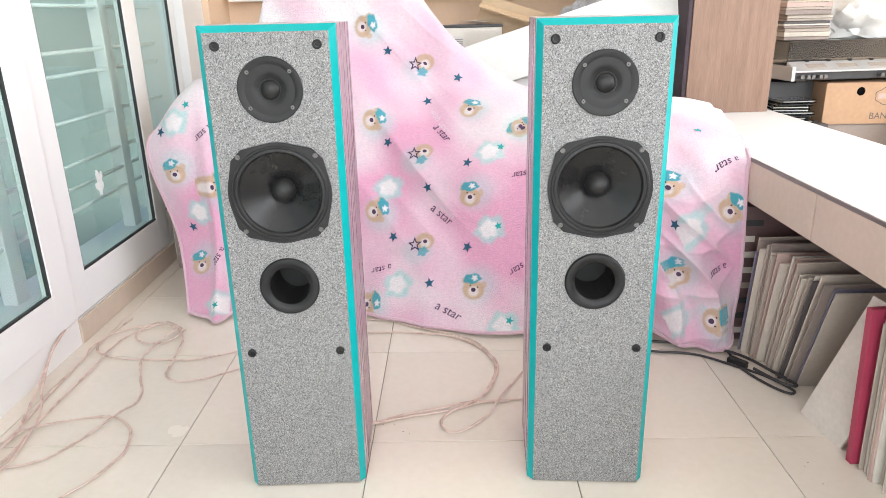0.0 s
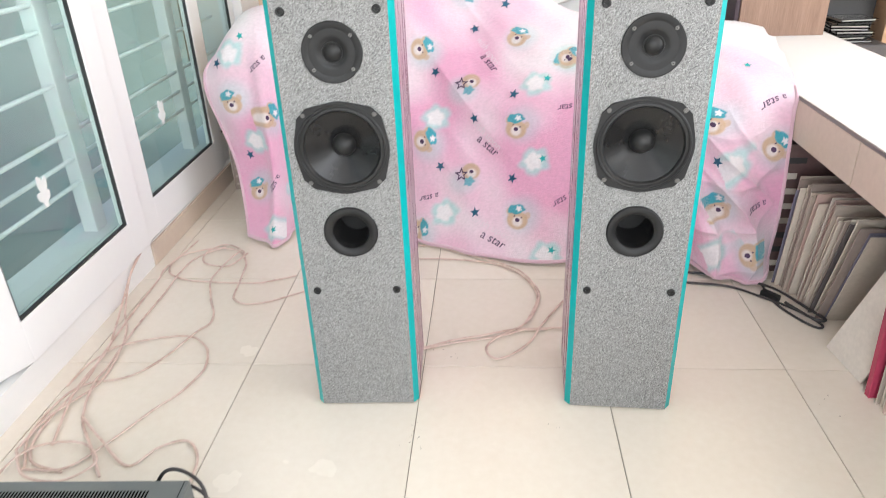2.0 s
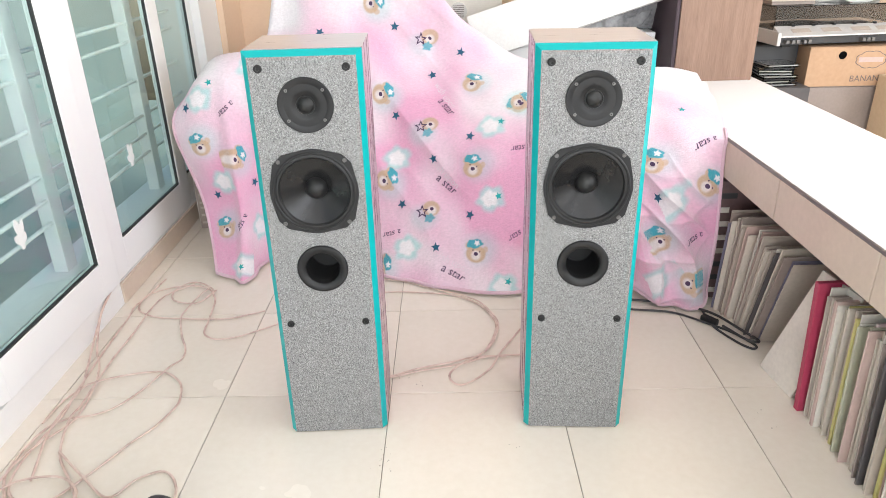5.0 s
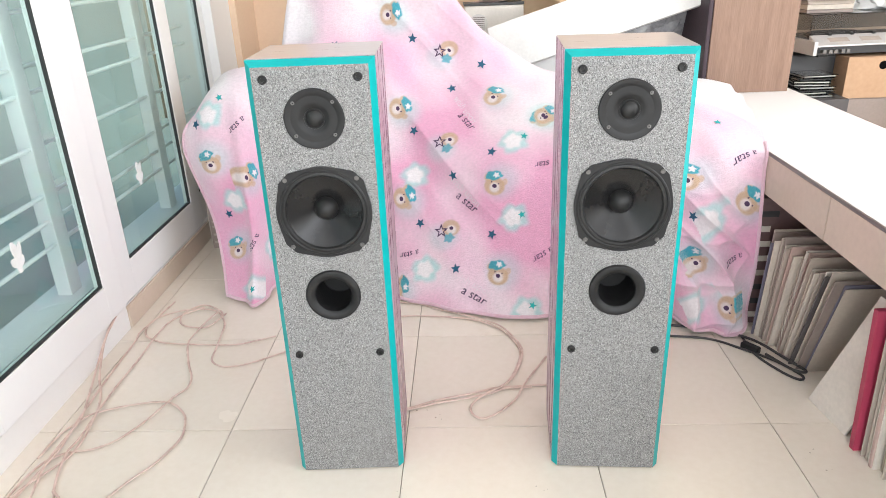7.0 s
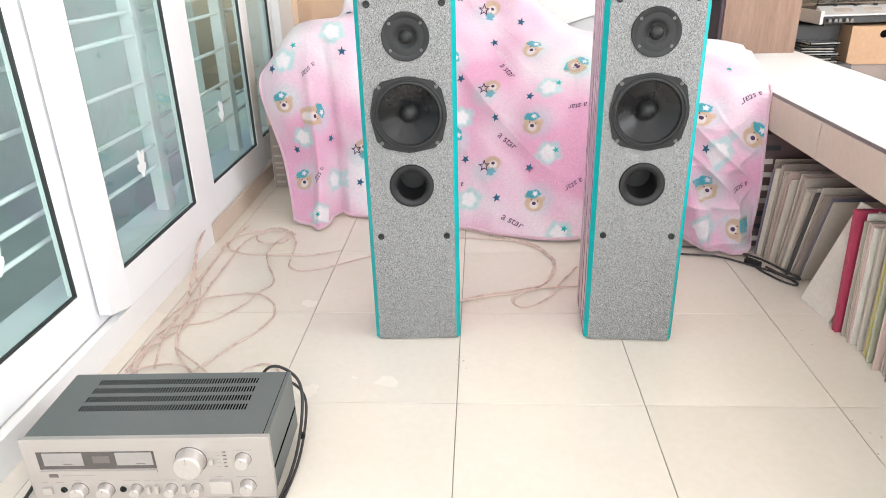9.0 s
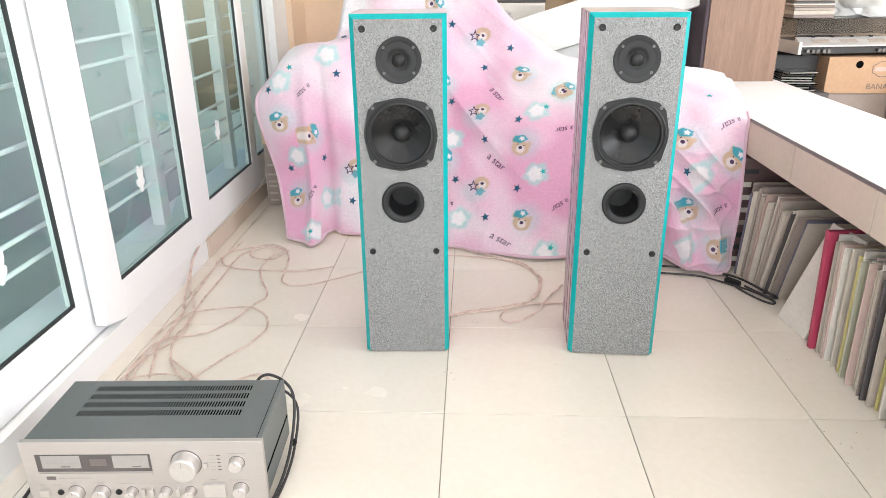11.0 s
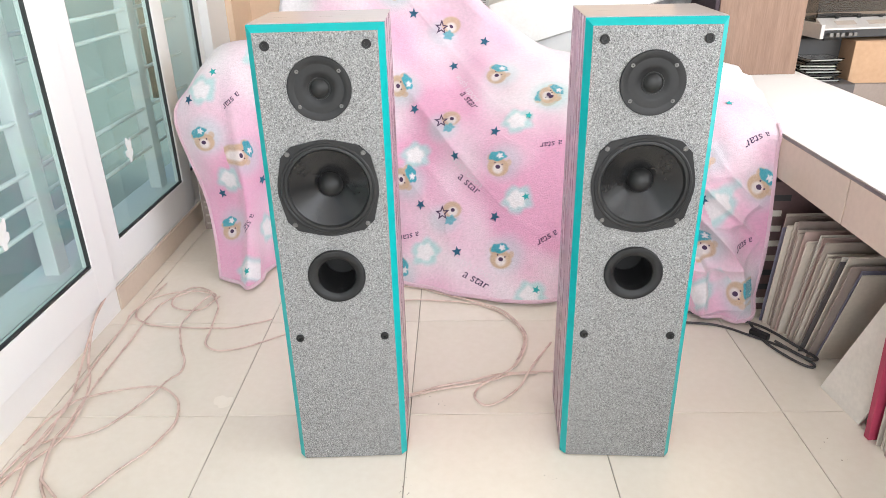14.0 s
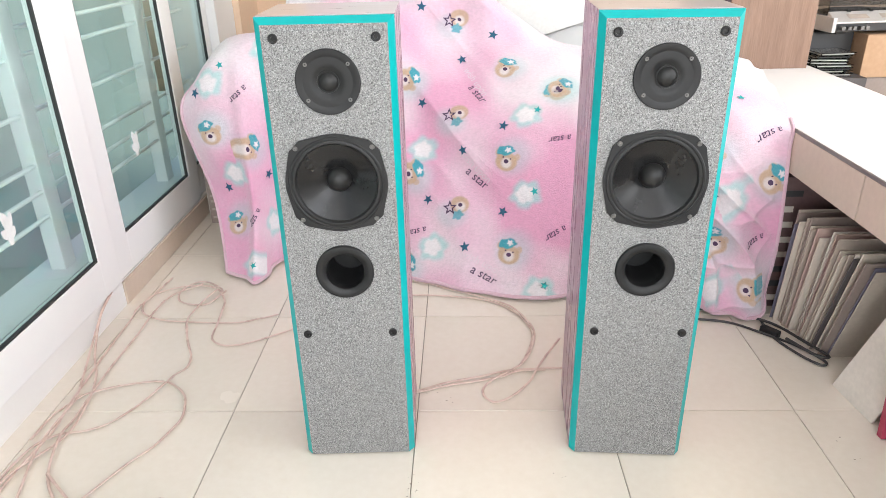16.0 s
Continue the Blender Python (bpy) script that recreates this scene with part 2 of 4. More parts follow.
def holed(x0, x1, z0, z1, y0, y1, holes, n=64, outline=None):
    """A board in x and z, from y0 (front) to y1, with round holes (x, z, radius)."""
    bm = bmesh.new()
    loops = [outline or [(x0, z0), (x1, z0), (x1, z1), (x0, z1)]]
    loops += [[(cx + r * math.cos(2 * math.pi * k / n), cz + r * math.sin(2 * math.pi * k / n)) for k in range(n)] for cx, cz, r in holes]
    edges = []
    for lp in loops:
        vs = [bm.verts.new((x, y0, z)) for x, z in lp]
        edges += [bm.edges.new((vs[i], vs[(i + 1) % len(vs)])) for i in range(len(vs))]
    bmesh.ops.triangle_fill(bm, use_beauty=True, edges=edges)
    r = bmesh.ops.extrude_face_region(bm, geom=bm.faces[:])
    bmesh.ops.translate(bm, vec=(0, y1 - y0, 0), verts=[v for v in r["geom"] if isinstance(v, bmesh.types.BMVert)])
    bmesh.ops.recalc_face_normals(bm, faces=bm.faces[:])
    return bm


def spline(points, steps=10):
    pts = [Vector(p) for p in points]
    pts = [pts[0] * 2 - pts[1]] + pts + [pts[-1] * 2 - pts[-2]]
    out = []
    for i in range(1, len(pts) - 2):
        p0, p1, p2, p3 = pts[i - 1:i + 3]
        for k in range(steps):
            t = k / steps
            out.append(0.5 * ((2 * p1) + (p2 - p0) * t + (2 * p0 - 5 * p1 + 4 * p2 - p3) * t * t + (3 * p1 - p0 - 3 * p2 + p3) * t ** 3))
    out.append(pts[-2])
    return out


def tube(points, r, n=8, steps=10, flat=1.0):
    line = spline(points, steps)
    bm = bmesh.new()
    rings = []
    for i, p in enumerate(line):
        d = (line[min(i + 1, len(line) - 1)] - line[max(i - 1, 0)]).normalized()
        s = d.cross(Vector((0, 0, 1)))
        s = s.normalized() if s.length > 1e-4 else Vector((1, 0, 0))
        u = s.cross(d)
        rings.append([bm.verts.new(p + s * math.cos(2 * math.pi * k / n) * r * flat + u * math.sin(2 * math.pi * k / n) * r) for k in range(n)])
    for a, b in zip(rings, rings[1:]):
        for k in range(n):
            bm.faces.new((a[k], a[(k + 1) % n], b[(k + 1) % n], b[k]))
    bm.faces.new(rings[0][::-1])
    bm.faces.new(rings[-1])
    bmesh.ops.recalc_face_normals(bm, faces=bm.faces[:])
    return bm


def lettering(name, text, size, m, material, parent, label="", depth=0.0004):
    cu = bpy.data.curves.new(name, "FONT")
    cu.body, cu.size, cu.align_x, cu.align_y, cu.extrude = text, size, 'CENTER', 'CENTER', depth
    tmp = bpy.data.objects.new(name, cu)
    scene.collection.objects.link(tmp)
    me = bpy.data.meshes.new_from_object(tmp.evaluated_get(bpy.context.evaluated_depsgraph_get()))
    bpy.data.objects.remove(tmp)
    me.transform(m)
    me.materials.append(material)
    ob = new(name, me)
    ob.parent = parent
    return tagged(ob, label)


# ---- structure ----
WX, BY, RX, FY, CZ = -0.81, 2.42, 3.0, -3.0, 2.6

base = box(WX - 0.3, RX + 0.1, FY - 0.1, BY + 0.1, -0.12, -0.004)
floor = tagged(part("floor", base, M_GROUT), "cream ceramic tile floor with thin dark joints", "floor", kind="structure")

lw = bmesh.new()
box(WX - 0.22, -0.869, FY, 0.879, -0.003, 0.068, bm=lw)
box(-0.869, -0.846, FY, 0.879, -0.003, 0.073, bm=lw)
box(WX - 0.22, -0.852, 0.879, BY, -0.003, 0.068, bm=lw)
box(WX - 0.22, WX, FY, BY, 2.12, CZ, bm=lw)
box(WX - 0.22, WX, FY, -2.6, 0.068, 2.12, bm=lw)
tagged(part("wall_west", lw, M_WHITE_WALL), "white wall below and above the sliding windows", "wall", kind="structure")
tagged(part("wall_corner", box(WX - 0.22, WX + 0.008, 2.15, BY - 0.001, 0.0685, 2.1195), M_PEACH), "cream painted wall between window and corner", "wall", kind="structure")
tagged(part("wall_north", box(WX + 0.001, RX, BY, BY + 0.12, -0.003, CZ), M_PEACH), "peach painted back wall", "wall", kind="structure")
ew = bmesh.new()
box(RX, RX + 0.12, FY, BY, -0.003, 0.75, bm=ew)
box(RX, RX + 0.12, FY, BY, 2.35, CZ, bm=ew)
box(RX, RX + 0.12, FY, -1.75, 0.75, 2.35, bm=ew)
box(RX, RX + 0.12, 1.15, BY, 0.75, 2.35, bm=ew)
tagged(part("wall_east", ew, M_WHITE_WALL), "white painted wall with a window opening", "wall", kind="structure")
sw = bmesh.new()
box(WX - 0.1, -0.805, FY - 0.12, FY - 0.001, -0.003, CZ, bm=sw)
box(2.33, RX + 0.1, FY - 0.12, FY - 0.001, -0.003, CZ, bm=sw)
box(-0.805, 2.33, FY - 0.12, FY - 0.001, 2.4, CZ, bm=sw)
tagged(part("wall_south", sw, M_WHITE_WALL), "white painted wall with a wide opening", "wall", kind="structure")
tagged(part("ceiling", box(WX - 0.25, RX + 0.12, FY - 0.12, BY + 0.12, CZ + 0.001, CZ + 0.1), M_WHITE_WALL), "white ceiling", "ceiling", kind="structure")
tagged(part("baseboard", box(-0.8515, -0.841, 0.88, BY - 0.01, 0.0005, 0.066, 0.002), M_SKIRT), "cream tile skirting below the window", "skirting", kind="structure")

tagged(part("window_post", box(WX - 0.22, WX - 0.018, 1.9285, 2.1495, 0.0685, 2.1195, 0.003), M_FRAME), "white window post beside the corner", "post", kind="structure")

# outside the windows
tagged(part("outside_ground", box(-3.2, WX - 0.23, -6, 5, -0.4, -0.25), M_OUTFLOOR), "grey paved ground outside the windows", "ground", kind="structure")
tagged(part("backdrop", box(-2.6, -2.45, -6, 5, -0.25, 2.2), M_OUTWALL), "grey-green weathered wall outside the windows", "wall", kind="structure")


# ---- sliding windows ----
def window_panel(name, y0, y1, x, gy0, gy1, sticker=None, low=0.072):
    """A sliding panel: stiles and rails round a pane, facing +x at x. gy: the pane's edges."""
    t = thing(name, "white framed sliding window panel with greenish glass", "window", Matrix.Translation((x, 0, 0)), "sliding windows", "structure")
    top, gb, gt = 2.1, 0.18, 2.0
    near_stile = box(-0.03, 0, y0, gy0, low, top, 0.003)
    for v in near_stile.verts:
        if low > 0.075 and v.co.z < low + 0.01:
            v.co.z += 0.028 * max(0.0, 1 - (v.co.y - y0) / 0.03)
    part("stile", near_stile, M_FRAME, t)
    part("stile", box(-0.03, 0, gy1, y1, low, top, 0.003), M_FRAME, t)
    part("bottom_rail", box(-0.0295, 0, gy0 - 0.001, gy1 + 0.001, low, gb, 0.002), M_FRAME, t)
    part("top_rail", box(-0.0295, 0, gy0 - 0.001, gy1 + 0.001, gt, top, 0.002), M_FRAME, t)
    g = bmesh.new()
    for a, b, c, d in ((gy0, gy0 + 0.005, gb, gt), (gy1 - 0.005, gy1, gb, gt), (gy0 + 0.005, gy1 - 0.005, gb, gb + 0.005)):
        box(-0.012, -0.003, a, b, c, d, bm=g)
    part("gasket", g, M_GASKET, t, "black rubber glazing seal")
    p = part("pane", box(-0.017, -0.012, gy0 + 0.001, gy1 - 0.001, gb + 0.001, gt - 0.001), M_GLASS, t, "greenish clear glass pane")
    p.visible_shadow = False
    if sticker:
        sy, sz = sticker
        bm = bmesh.new()
        for cx, cz, a, l, w in ((0, 0.022, 0.25, 0.024, 0.010), (0.010, 0.016, -0.45, 0.024, 0.009), (-0.008, -0.002, 0.9, 0.016, 0.011),
                                (0.009, -0.004, -0.9, 0.015, 0.011), (0.0, -0.014, 0.05, 0.016, 0.008)):
            vs = []
            for k in range(14):
                q = 2 * math.pi * k / 14
                px, pz = w * math.cos(q), l * math.sin(q) * (1 + 0.12 * math.sin(5 * q))
                vs.append(bm.verts.new((-0.0085 + 0.0002 * len(bm.faces), sy + cx + px * math.cos(a) - pz * math.sin(a), sz + cz + px * math.sin(a) + pz * math.cos(a))))
            bm.faces.new(vs)
        r = bmesh.ops.extrude_face_region(bm, geom=bm.faces[:])
        bmesh.ops.translate(bm, vec=(-0.0025, 0, 0), verts=[v for v in r["geom"] if isinstance(v, bmesh.types.BMVert)])
        bmesh.ops.recalc_face_normals(bm, faces=bm.faces[:])
        part("sticker", bm, M_STICKER, t, "white leaf shaped window sticker")
    return t


window_panel("window_1", -0.52, 0.255, -0.8755, -0.42, 0.145, (-0.06, 0.36))
window_panel("window_2", 0.192, 0.872, -0.838, 0.296, 0.78, (0.50, 0.385), 0.078)
window_panel("window_3", 0.876, 1.545, -0.850, 0.968, 1.468, (1.15, 0.38))
window_panel("window_4", 1.55, 1.925, -0.862, 1.585, 1.88)
window_panel("window_5", -1.25, -0.53, -0.842, -1.15, -0.62, None, 0.078)
window_panel("window_6", -1.98, -1.26, -0.875, -1.88, -1.36)
window_panel("window_7", -2.58, -1.99, -0.842, -2.5, -2.08, None, 0.078)

sillm = bmesh.new()
box(-1.03, -0.9085, -2.6, 1.927, 0.0685, 0.15, bm=sillm)
tagged(part("window_sill", sillm, M_FRAME), "white outer window sill and track", "sill", kind="structure")

grille = thing("window_grille", "white horizontal bars outside the window", "grille", kind="structure")
rod = lathe([(0.0, -2.25), (0.006, -2.25), (0.006, 2.25), (0.0, 2.25)], 10)
for z in (0.30, 0.365, 0.432, 0.557, 0.688, 0.752, 0.88, 0.945, 1.07, 1.20, 1.265, 1.39, 1.52, 1.585, 1.71):
    b = part("bar", rod.copy(), M_BAR, grille)
    b.location = (-0.955, -0.34, z)
rod.free()
for y in (-1.75, -0.95, -0.15, 0.80, 1.50):
    part("upright", box(-0.985, -0.945, y, y + 0.055, 0.148, 2.12, 0.003), M_FRAME, grille)

# ---- bench along the right side ----
bench = thing("bench", "low built-in bench with white top and cream tiled face", "bench", kind="structure")
part("top", box(0.908, 1.30, FY + 0.3, 2.12, 0.478, 0.488, 0.002), M_WHITE_TOP, bench, "white polished top")
part("edge_strip", box(0.9045, 0.9078, FY + 0.3, 1.6, 0.4785, 0.4865), M_TRIM_GREY, bench, "thin grey metal edge")
part("core", box(0.912, 1.295, FY + 0.3, 2.1, 0.384, 0.4775), M_GROUT, bench)
part("rear_wall", box(1.262, 1.296, FY + 0.3, 2.1, 0.0, 0.3835), M_WHITE_WALL, bench)
part("end_wall", box(0.93, 1.26, 1.35, 1.45, 0.0, 0.3835), M_WHITE_WALL, bench)
face_tile = box(0, 0.008, -0.1985, 0.1985, 0, 0.0985, 0.0012, 1)
for i in range(9):
    t = part("tile", face_tile.copy(), M_BENCH_TILE, bench)
    t.location = (0.9045, 0.127 + 0.2 + 0.4 * (2 - i), 0.3795)
face_tile.free()


# ---- tower loudspeakers ----
def tower_speaker():
    W, H, D = 0.212, 0.827, 0.205
    w = W / 2
    s = thing("tower_speaker", "tall plum wood loudspeaker with grey speckled front and teal edges", "loudspeaker", group="pair of tower loudspeakers")
    cab = bmesh.new()
    for a in ((-w, -w + 0.016, 0.0165, D, 0.003, H), (w - 0.016, w, 0.0165, D, 0.003, H), (-w + 0.016, w - 0.016, 0.0165, D, H - 0.016, H),
              (-w + 0.016, w - 0.016, 0.0165, D, 0.003, 0.019), (-w + 0.016, w - 0.016, D - 0.012, D, 0.019, H - 0.016)):
        box(*a, bm=cab)
    bmesh.ops.remove_doubles(cab, verts=cab.verts[:], dist=1e-5)
    part("cabinet", cab, M_CABINET, s, "plum brown wood grain cabinet")
    part("top_veneer", box(-w + 0.0004, w - 0.0004, 0.0168, D - 0.0004, H, H + 0.0012, 0.0004, 1), M_CABINET_TOP_LIT, s, "mauve brown veneered top, paled to paint in reflected light")
    part("seam", holed(-w + 0.0015, w - 0.0015, 0.003, H - 0.0015, 0.0145, 0.0165, ((0, 0.566, 0.0740), (0, 0.404, 0.034))), M_VOID, s)
    b = 0.0102
    # mitred and sloped teal edges
    def edge(quad_back, quad_front):
        bm = bmesh.new()
        a = [bm.verts.new(p) for p in quad_back]
        c = [bm.verts.new(p) for p in quad_front]
        bm.faces.new(a)
        bm.faces.new(c[::-1])
        for i in range(4):
            j = (i + 1) % 4
            bm.faces.new((a[i], c[i], c[j], a[j]))
        bmesh.ops.recalc_face_normals(bm, faces=bm.faces[:])
        return bm
    yb, ym, yf = 0.0145, 0.0120, -0.0005
    for sx in (-1, 1):
        part("side_edge", edge([(sx * w, yb, 0.003), (sx * w, yb, H), (sx * (w - b), yb, H - b), (sx * (w - b), yb, 0.003)],
                               [(sx * w, ym, 0.003), (sx * w, ym, H), (sx * (w - b), yf, H - b), (sx * (w - b), yf, 0.003)]), M_TEAL, s, "glossy teal painted edge")
    part("top_edge", edge([(-w, yb, H), (w, yb, H), (w - b, yb, H - b), (-w + b, yb, H - b)],
                          [(-w, ym, H), (w, ym, H), (w - b, yf, H - b), (-w + b, yf, H - b)]), M_TEAL, s, "glossy teal painted edge")
    # the front board, with round holes for the port
    part("front_board", holed(-w + b, w - b, 0.003, H - b, -0.0008, 0.0144, ((0, 0.566, 0.0740), (0, 0.404, 0.034))), M_SPECKLE, s, "grey speckled hammered front board")
    part("foot", box(-w + 0.006, w - 0.006, 0.008, D - 0.004, 0.0, 0.003), M_VOID, s)

    # tweeter
    tw = part("tweeter", lathe([(0.0, 0.0002), (0.0165, 0.0002), (0.0180, 0.0006), (0.0200, 0.0012), (0.0222, 0.0022), (0.0245, 0.0031), (0.0270, 0.0036), (0.0300, 0.0038), (0.0380, 0.0038), (0.0395, 0.0038), (0.0400, 0.0041), (0.0495, 0.0041), (0.0505, 0.003), (0.0505, 0.0)], 72), M_BLACK, s, "black tweeter plate", True)
    tw.location = (0, -0.0008, 0.731)
    part("dome", lathe([(0.0, 0.0074), (0.004, 0.0071), (0.008, 0.0060), (0.0115, 0.0041), (0.0138, 0.0020), (0.0146, 0.0010), (0.0156, 0.0018), (0.0168, 0.0018), (0.0176, 0.0002)], 48), M_RUBBER, tw, "soft black dome", True)
    screw = lathe([(0.0, 0.0004), (0.0009, 0.0004), (0.0010, 0.0012), (0.0026, 0.0013), (0.0032, 0.0009), (0.0034, 0.0)], 16)
    for a in (40, 140, 220, 320):
        q = part("screw", screw.copy(), M_STEEL, tw, "steel screw")
        q.location = (0.0425 * math.cos(radians(a)), -0.0036, 0.0425 * math.sin(radians(a)))

    # woofer: frame with four ears and bowed sides
    out = []
    for k in range(144):
        a = 2 * math.pi * k / 144
        da = abs((math.degrees(a) % 90) - 45)
        if da < 7.5:
            r = 0.0920 * math.cos(radians(7.5)) / math.cos(radians(da))
        elif da < 32.3:
            r = 0.0835 / math.cos(radians(32.3 - da))
        else:
            r = 0.0835
        out.append((r * math.cos(a), r * math.sin(a)))
    fr = holed(0, 0, 0, 0, -0.0045, 0.0, ((0, 0, 0.0728),), 72, out)
    wo = part("woofer", fr, M_BLACK, s, "black woofer frame with four ears")
    wo.location = (0, -0.0008, 0.566)
    part("rim", lathe([(0.0735, 0.0046), (0.0750, 0.0060), (0.0775, 0.0060), (0.0792, 0.0046)], 72), M_BLACK, wo, "", True)
    part("surround", lathe([(0.0655, -0.0005), (0.0665, 0.0030), (0.0685, 0.0052), (0.0705, 0.0056), (0.0722, 0.0050), (0.0738, 0.0046)], 72), M_RUBBER, wo, "black rubber surround", True)
    part("cone", lathe([(0.0200, -0.0240), (0.030, -0.0190), (0.042, -0.0125), (0.054, -0.0060), (0.0662, 0.0005)], 72), M_CONE, wo, "glossy black cone", True)
    part("dust_cap", lathe([(0.0, -0.0040), (0.006, -0.0046), (0.012, -0.0072), (0.017, -0.0120), (0.0205, -0.0185), (0.0215, -0.0240)], 48), M_RUBBER, wo, "domed black dust cap", True)
    for sx in (-1, 1):
        for sz in (-1, 1):
            q = part("screw", screw.copy(), M_STEEL, wo, "steel screw")
            q.location = (sx * 0.0615, -0.0045, sz * 0.0615)
            q.scale = (1.25, 1.25, 1.25)
    screw.free()

    # reflex port
    po = part("port", lathe([(0.0322, -0.012), (0.0326, -0.004), (0.0335, 0.0004), (0.038, 0.0042), (0.044, 0.0055), (0.0485, 0.0048), (0.0505, 0.002), (0.0505, 0.0)], 64), M_BLACK, s, "flared black port ring", True)
    po.location = (0, -0.0008, 0.404)
    part("opening", lathe([(0.0, -0.080), (0.0318, -0.080), (0.0322, -0.0115)], 48), M_RUBBER, po, "dark port opening")
    # grille pegs
    peg = lathe([(0.0, 0.0006), (0.0032, 0.0006), (0.0036, 0.0032), (0.0058, 0.0036), (0.0072, 0.0028), (0.0076, 0.0)], 24)
    for x, z in ((-0.0775, 0.797), (0.0775, 0.797), (-0.077, 0.280), (0.077, 0.280)):
        q = part("grille_peg", peg.copy(), M_RUBBER, s, "black grille socket", True)
        q.location = (x, -0.0008, z)
    peg.free()
    return s


spk = tower_speaker()
spk.matrix_basis = pose(-0.1045, 0.2665, 0, 0, 0, 2.2)
copy_thing(spk, pose(0.412, 0.2645, 0, 0, 0, -3.0))


# ---- stereo amplifier ----
def amplifier():
    W, D, H, F = 0.434, 0.198, 0.144, 0.012
    w = W / 2
    a = thing("amplifier", "vintage silver-faced stereo amplifier with dark grey vented case, on the floor", "amplifier")
    part("front_panel", box(-w, w, -0.004, 0.006, F, H, 0.0012), M_ALU, a, "brushed silver front panel")
    c = box(-w + 0.004, w - 0.004, 0.0062, D, F, H - 0.002, 0.0025)
    part("case", c, M_CASE, a, "dark grey metal case")
    part("cover_seam", box(w - 0.0125, w - 0.0115, 0.0063, D - 0.002, H - 0.0024, H - 0.0016), M_VOID, a)
    part("side_groove", box(w - 0.0041, w - 0.0034, 0.012, D - 0.006, 0.058, 0.064), M_VOID, a)
    slot = box(0, 0.0026, 0, 0.0165, -0.0003, 0.0003)
    for row in range(4):
        yy = 0.077 + row * 0.0275
        for i in range(58):
            xx = -0.152 + i * 0.00535
            part("vent_slot", slot.copy(), M_VOID, a).location = (xx, yy, H - 0.0019)
    slot.free()
    # meters
    part("meter_window", box(-0.192, 0.014, -0.0046, -0.0038, 0.080, 0.117), M_METER_GLASS, a, "smoked meter window")
    for x0, x1 in ((-0.182, -0.112), (-0.054, 0.010)):
        m = part("meter", box(x0, x1, -0.0052, -0.0045, 0.088, 0.115), M_METER, a, "pale meter scale")
        part("needle", box(x0 + 0.034, x0 + 0.050, -0.0056, -0.0051, 0.0905, 0.0925), M_PRINT, m)
        part("scale_line", box(x0 + 0.008, x1 - 0.008, -0.0055, -0.0051, 0.0975, 0.0983), M_FAINT, m)
    part("display", box(-0.095, -0.065, -0.0051, -0.0045, 0.093, 0.108), M_PRINT, a)
    part("window_lip", box(-0.192, 0.014, -0.0065, -0.0038, 0.0715, 0.0772, 0.001), M_ALU, a)
    part("badge", box(-0.180, -0.164, -0.0048, -0.0038, 0.062, 0.069), M_PRINT, a, "small dark maker's badge")
    part("model_bar", box(-0.158, -0.098, -0.0043, -0.0038, 0.0645, 0.066), M_FAINT, a)

    def knob(name, x, z, r, h, label=""):
        k = part(name, lathe([(0.0, h), (r * 0.86, h), (r * 0.96, h - 0.001), (r, h - 0.003), (r * 1.02, 0.002), (r * 1.08, 0.0)], 40), M_KNOB, a, label, False)
        k.location = (x, -0.004, z)
        # Dark ring drawn in for the shade around the knob's base.
        part("painted_shade_ring", lathe([(r * 1.05, 0.0006), (r * 1.14, 0.0006), (r * 1.15, 0.0)], 40), M_PRINT, k)
        part("pointer", box(-0.0006, 0.0006, -h - 0.0004, -h + 0.0006, r * 0.35, r * 0.9), M_FAINT, k)
        return k

    knob("volume_knob", 0.077, 0.097, 0.0245, 0.024, "large silver volume knob")
    for x, z, r in ((0.168, 0.098, 0.0125), (0.169, 0.040, 0.0125), (-0.132, 0.034, 0.0135), (-0.085, 0.034, 0.0135), (-0.030, 0.035, 0.0095), (0.032, 0.035, 0.0095), (0.077, 0.035, 0.0095)):
        knob("knob", x, z, r, 0.016, "silver rotary knob")
    for x in (-0.161, -0.055):
        j = part("jack", lathe([(0.0, 0.0005), (0.003, 0.0005), (0.0034, 0.0022), (0.0055, 0.0022), (0.006, 0.0)], 24), M_BLACK, a, "black jack socket")
        j.location = (x, -0.004, 0.034)
    part("power_button", box(-0.197, -0.180, -0.0095, -0.0035, 0.027, 0.041, 0.001), M_KNOB, a, "square silver button")
    part("selector_button", box(0.103, 0.142, -0.012, -0.0035, 0.0265, 0.0535, 0.0012), M_KNOB, a, "large silver push plate")
    for x in (-0.008, 0.007, 0.055):
        part("lever_switch", box(x - 0.0034, x + 0.0034, -0.011, -0.0035, 0.027, 0.043, 0.001), M_KNOB, a, "small lever switch")
    part("lever_switch", box(0.109, 0.116, -0.0095, -0.0035, 0.089, 0.099, 0.001), M_KNOB, a, "small lever switch")
    for i in range(5):
        part("indicator", box(0.133, 0.139, -0.0046, -0.0038, 0.0815 + i * 0.0078, 0.0833 + i * 0.0078), M_PRINT, a)
        part("print_bar", box(0.119, 0.129, -0.0043, -0.0038, 0.0818 + i * 0.0078, 0.0826 + i * 0.0078), M_FAINT, a)
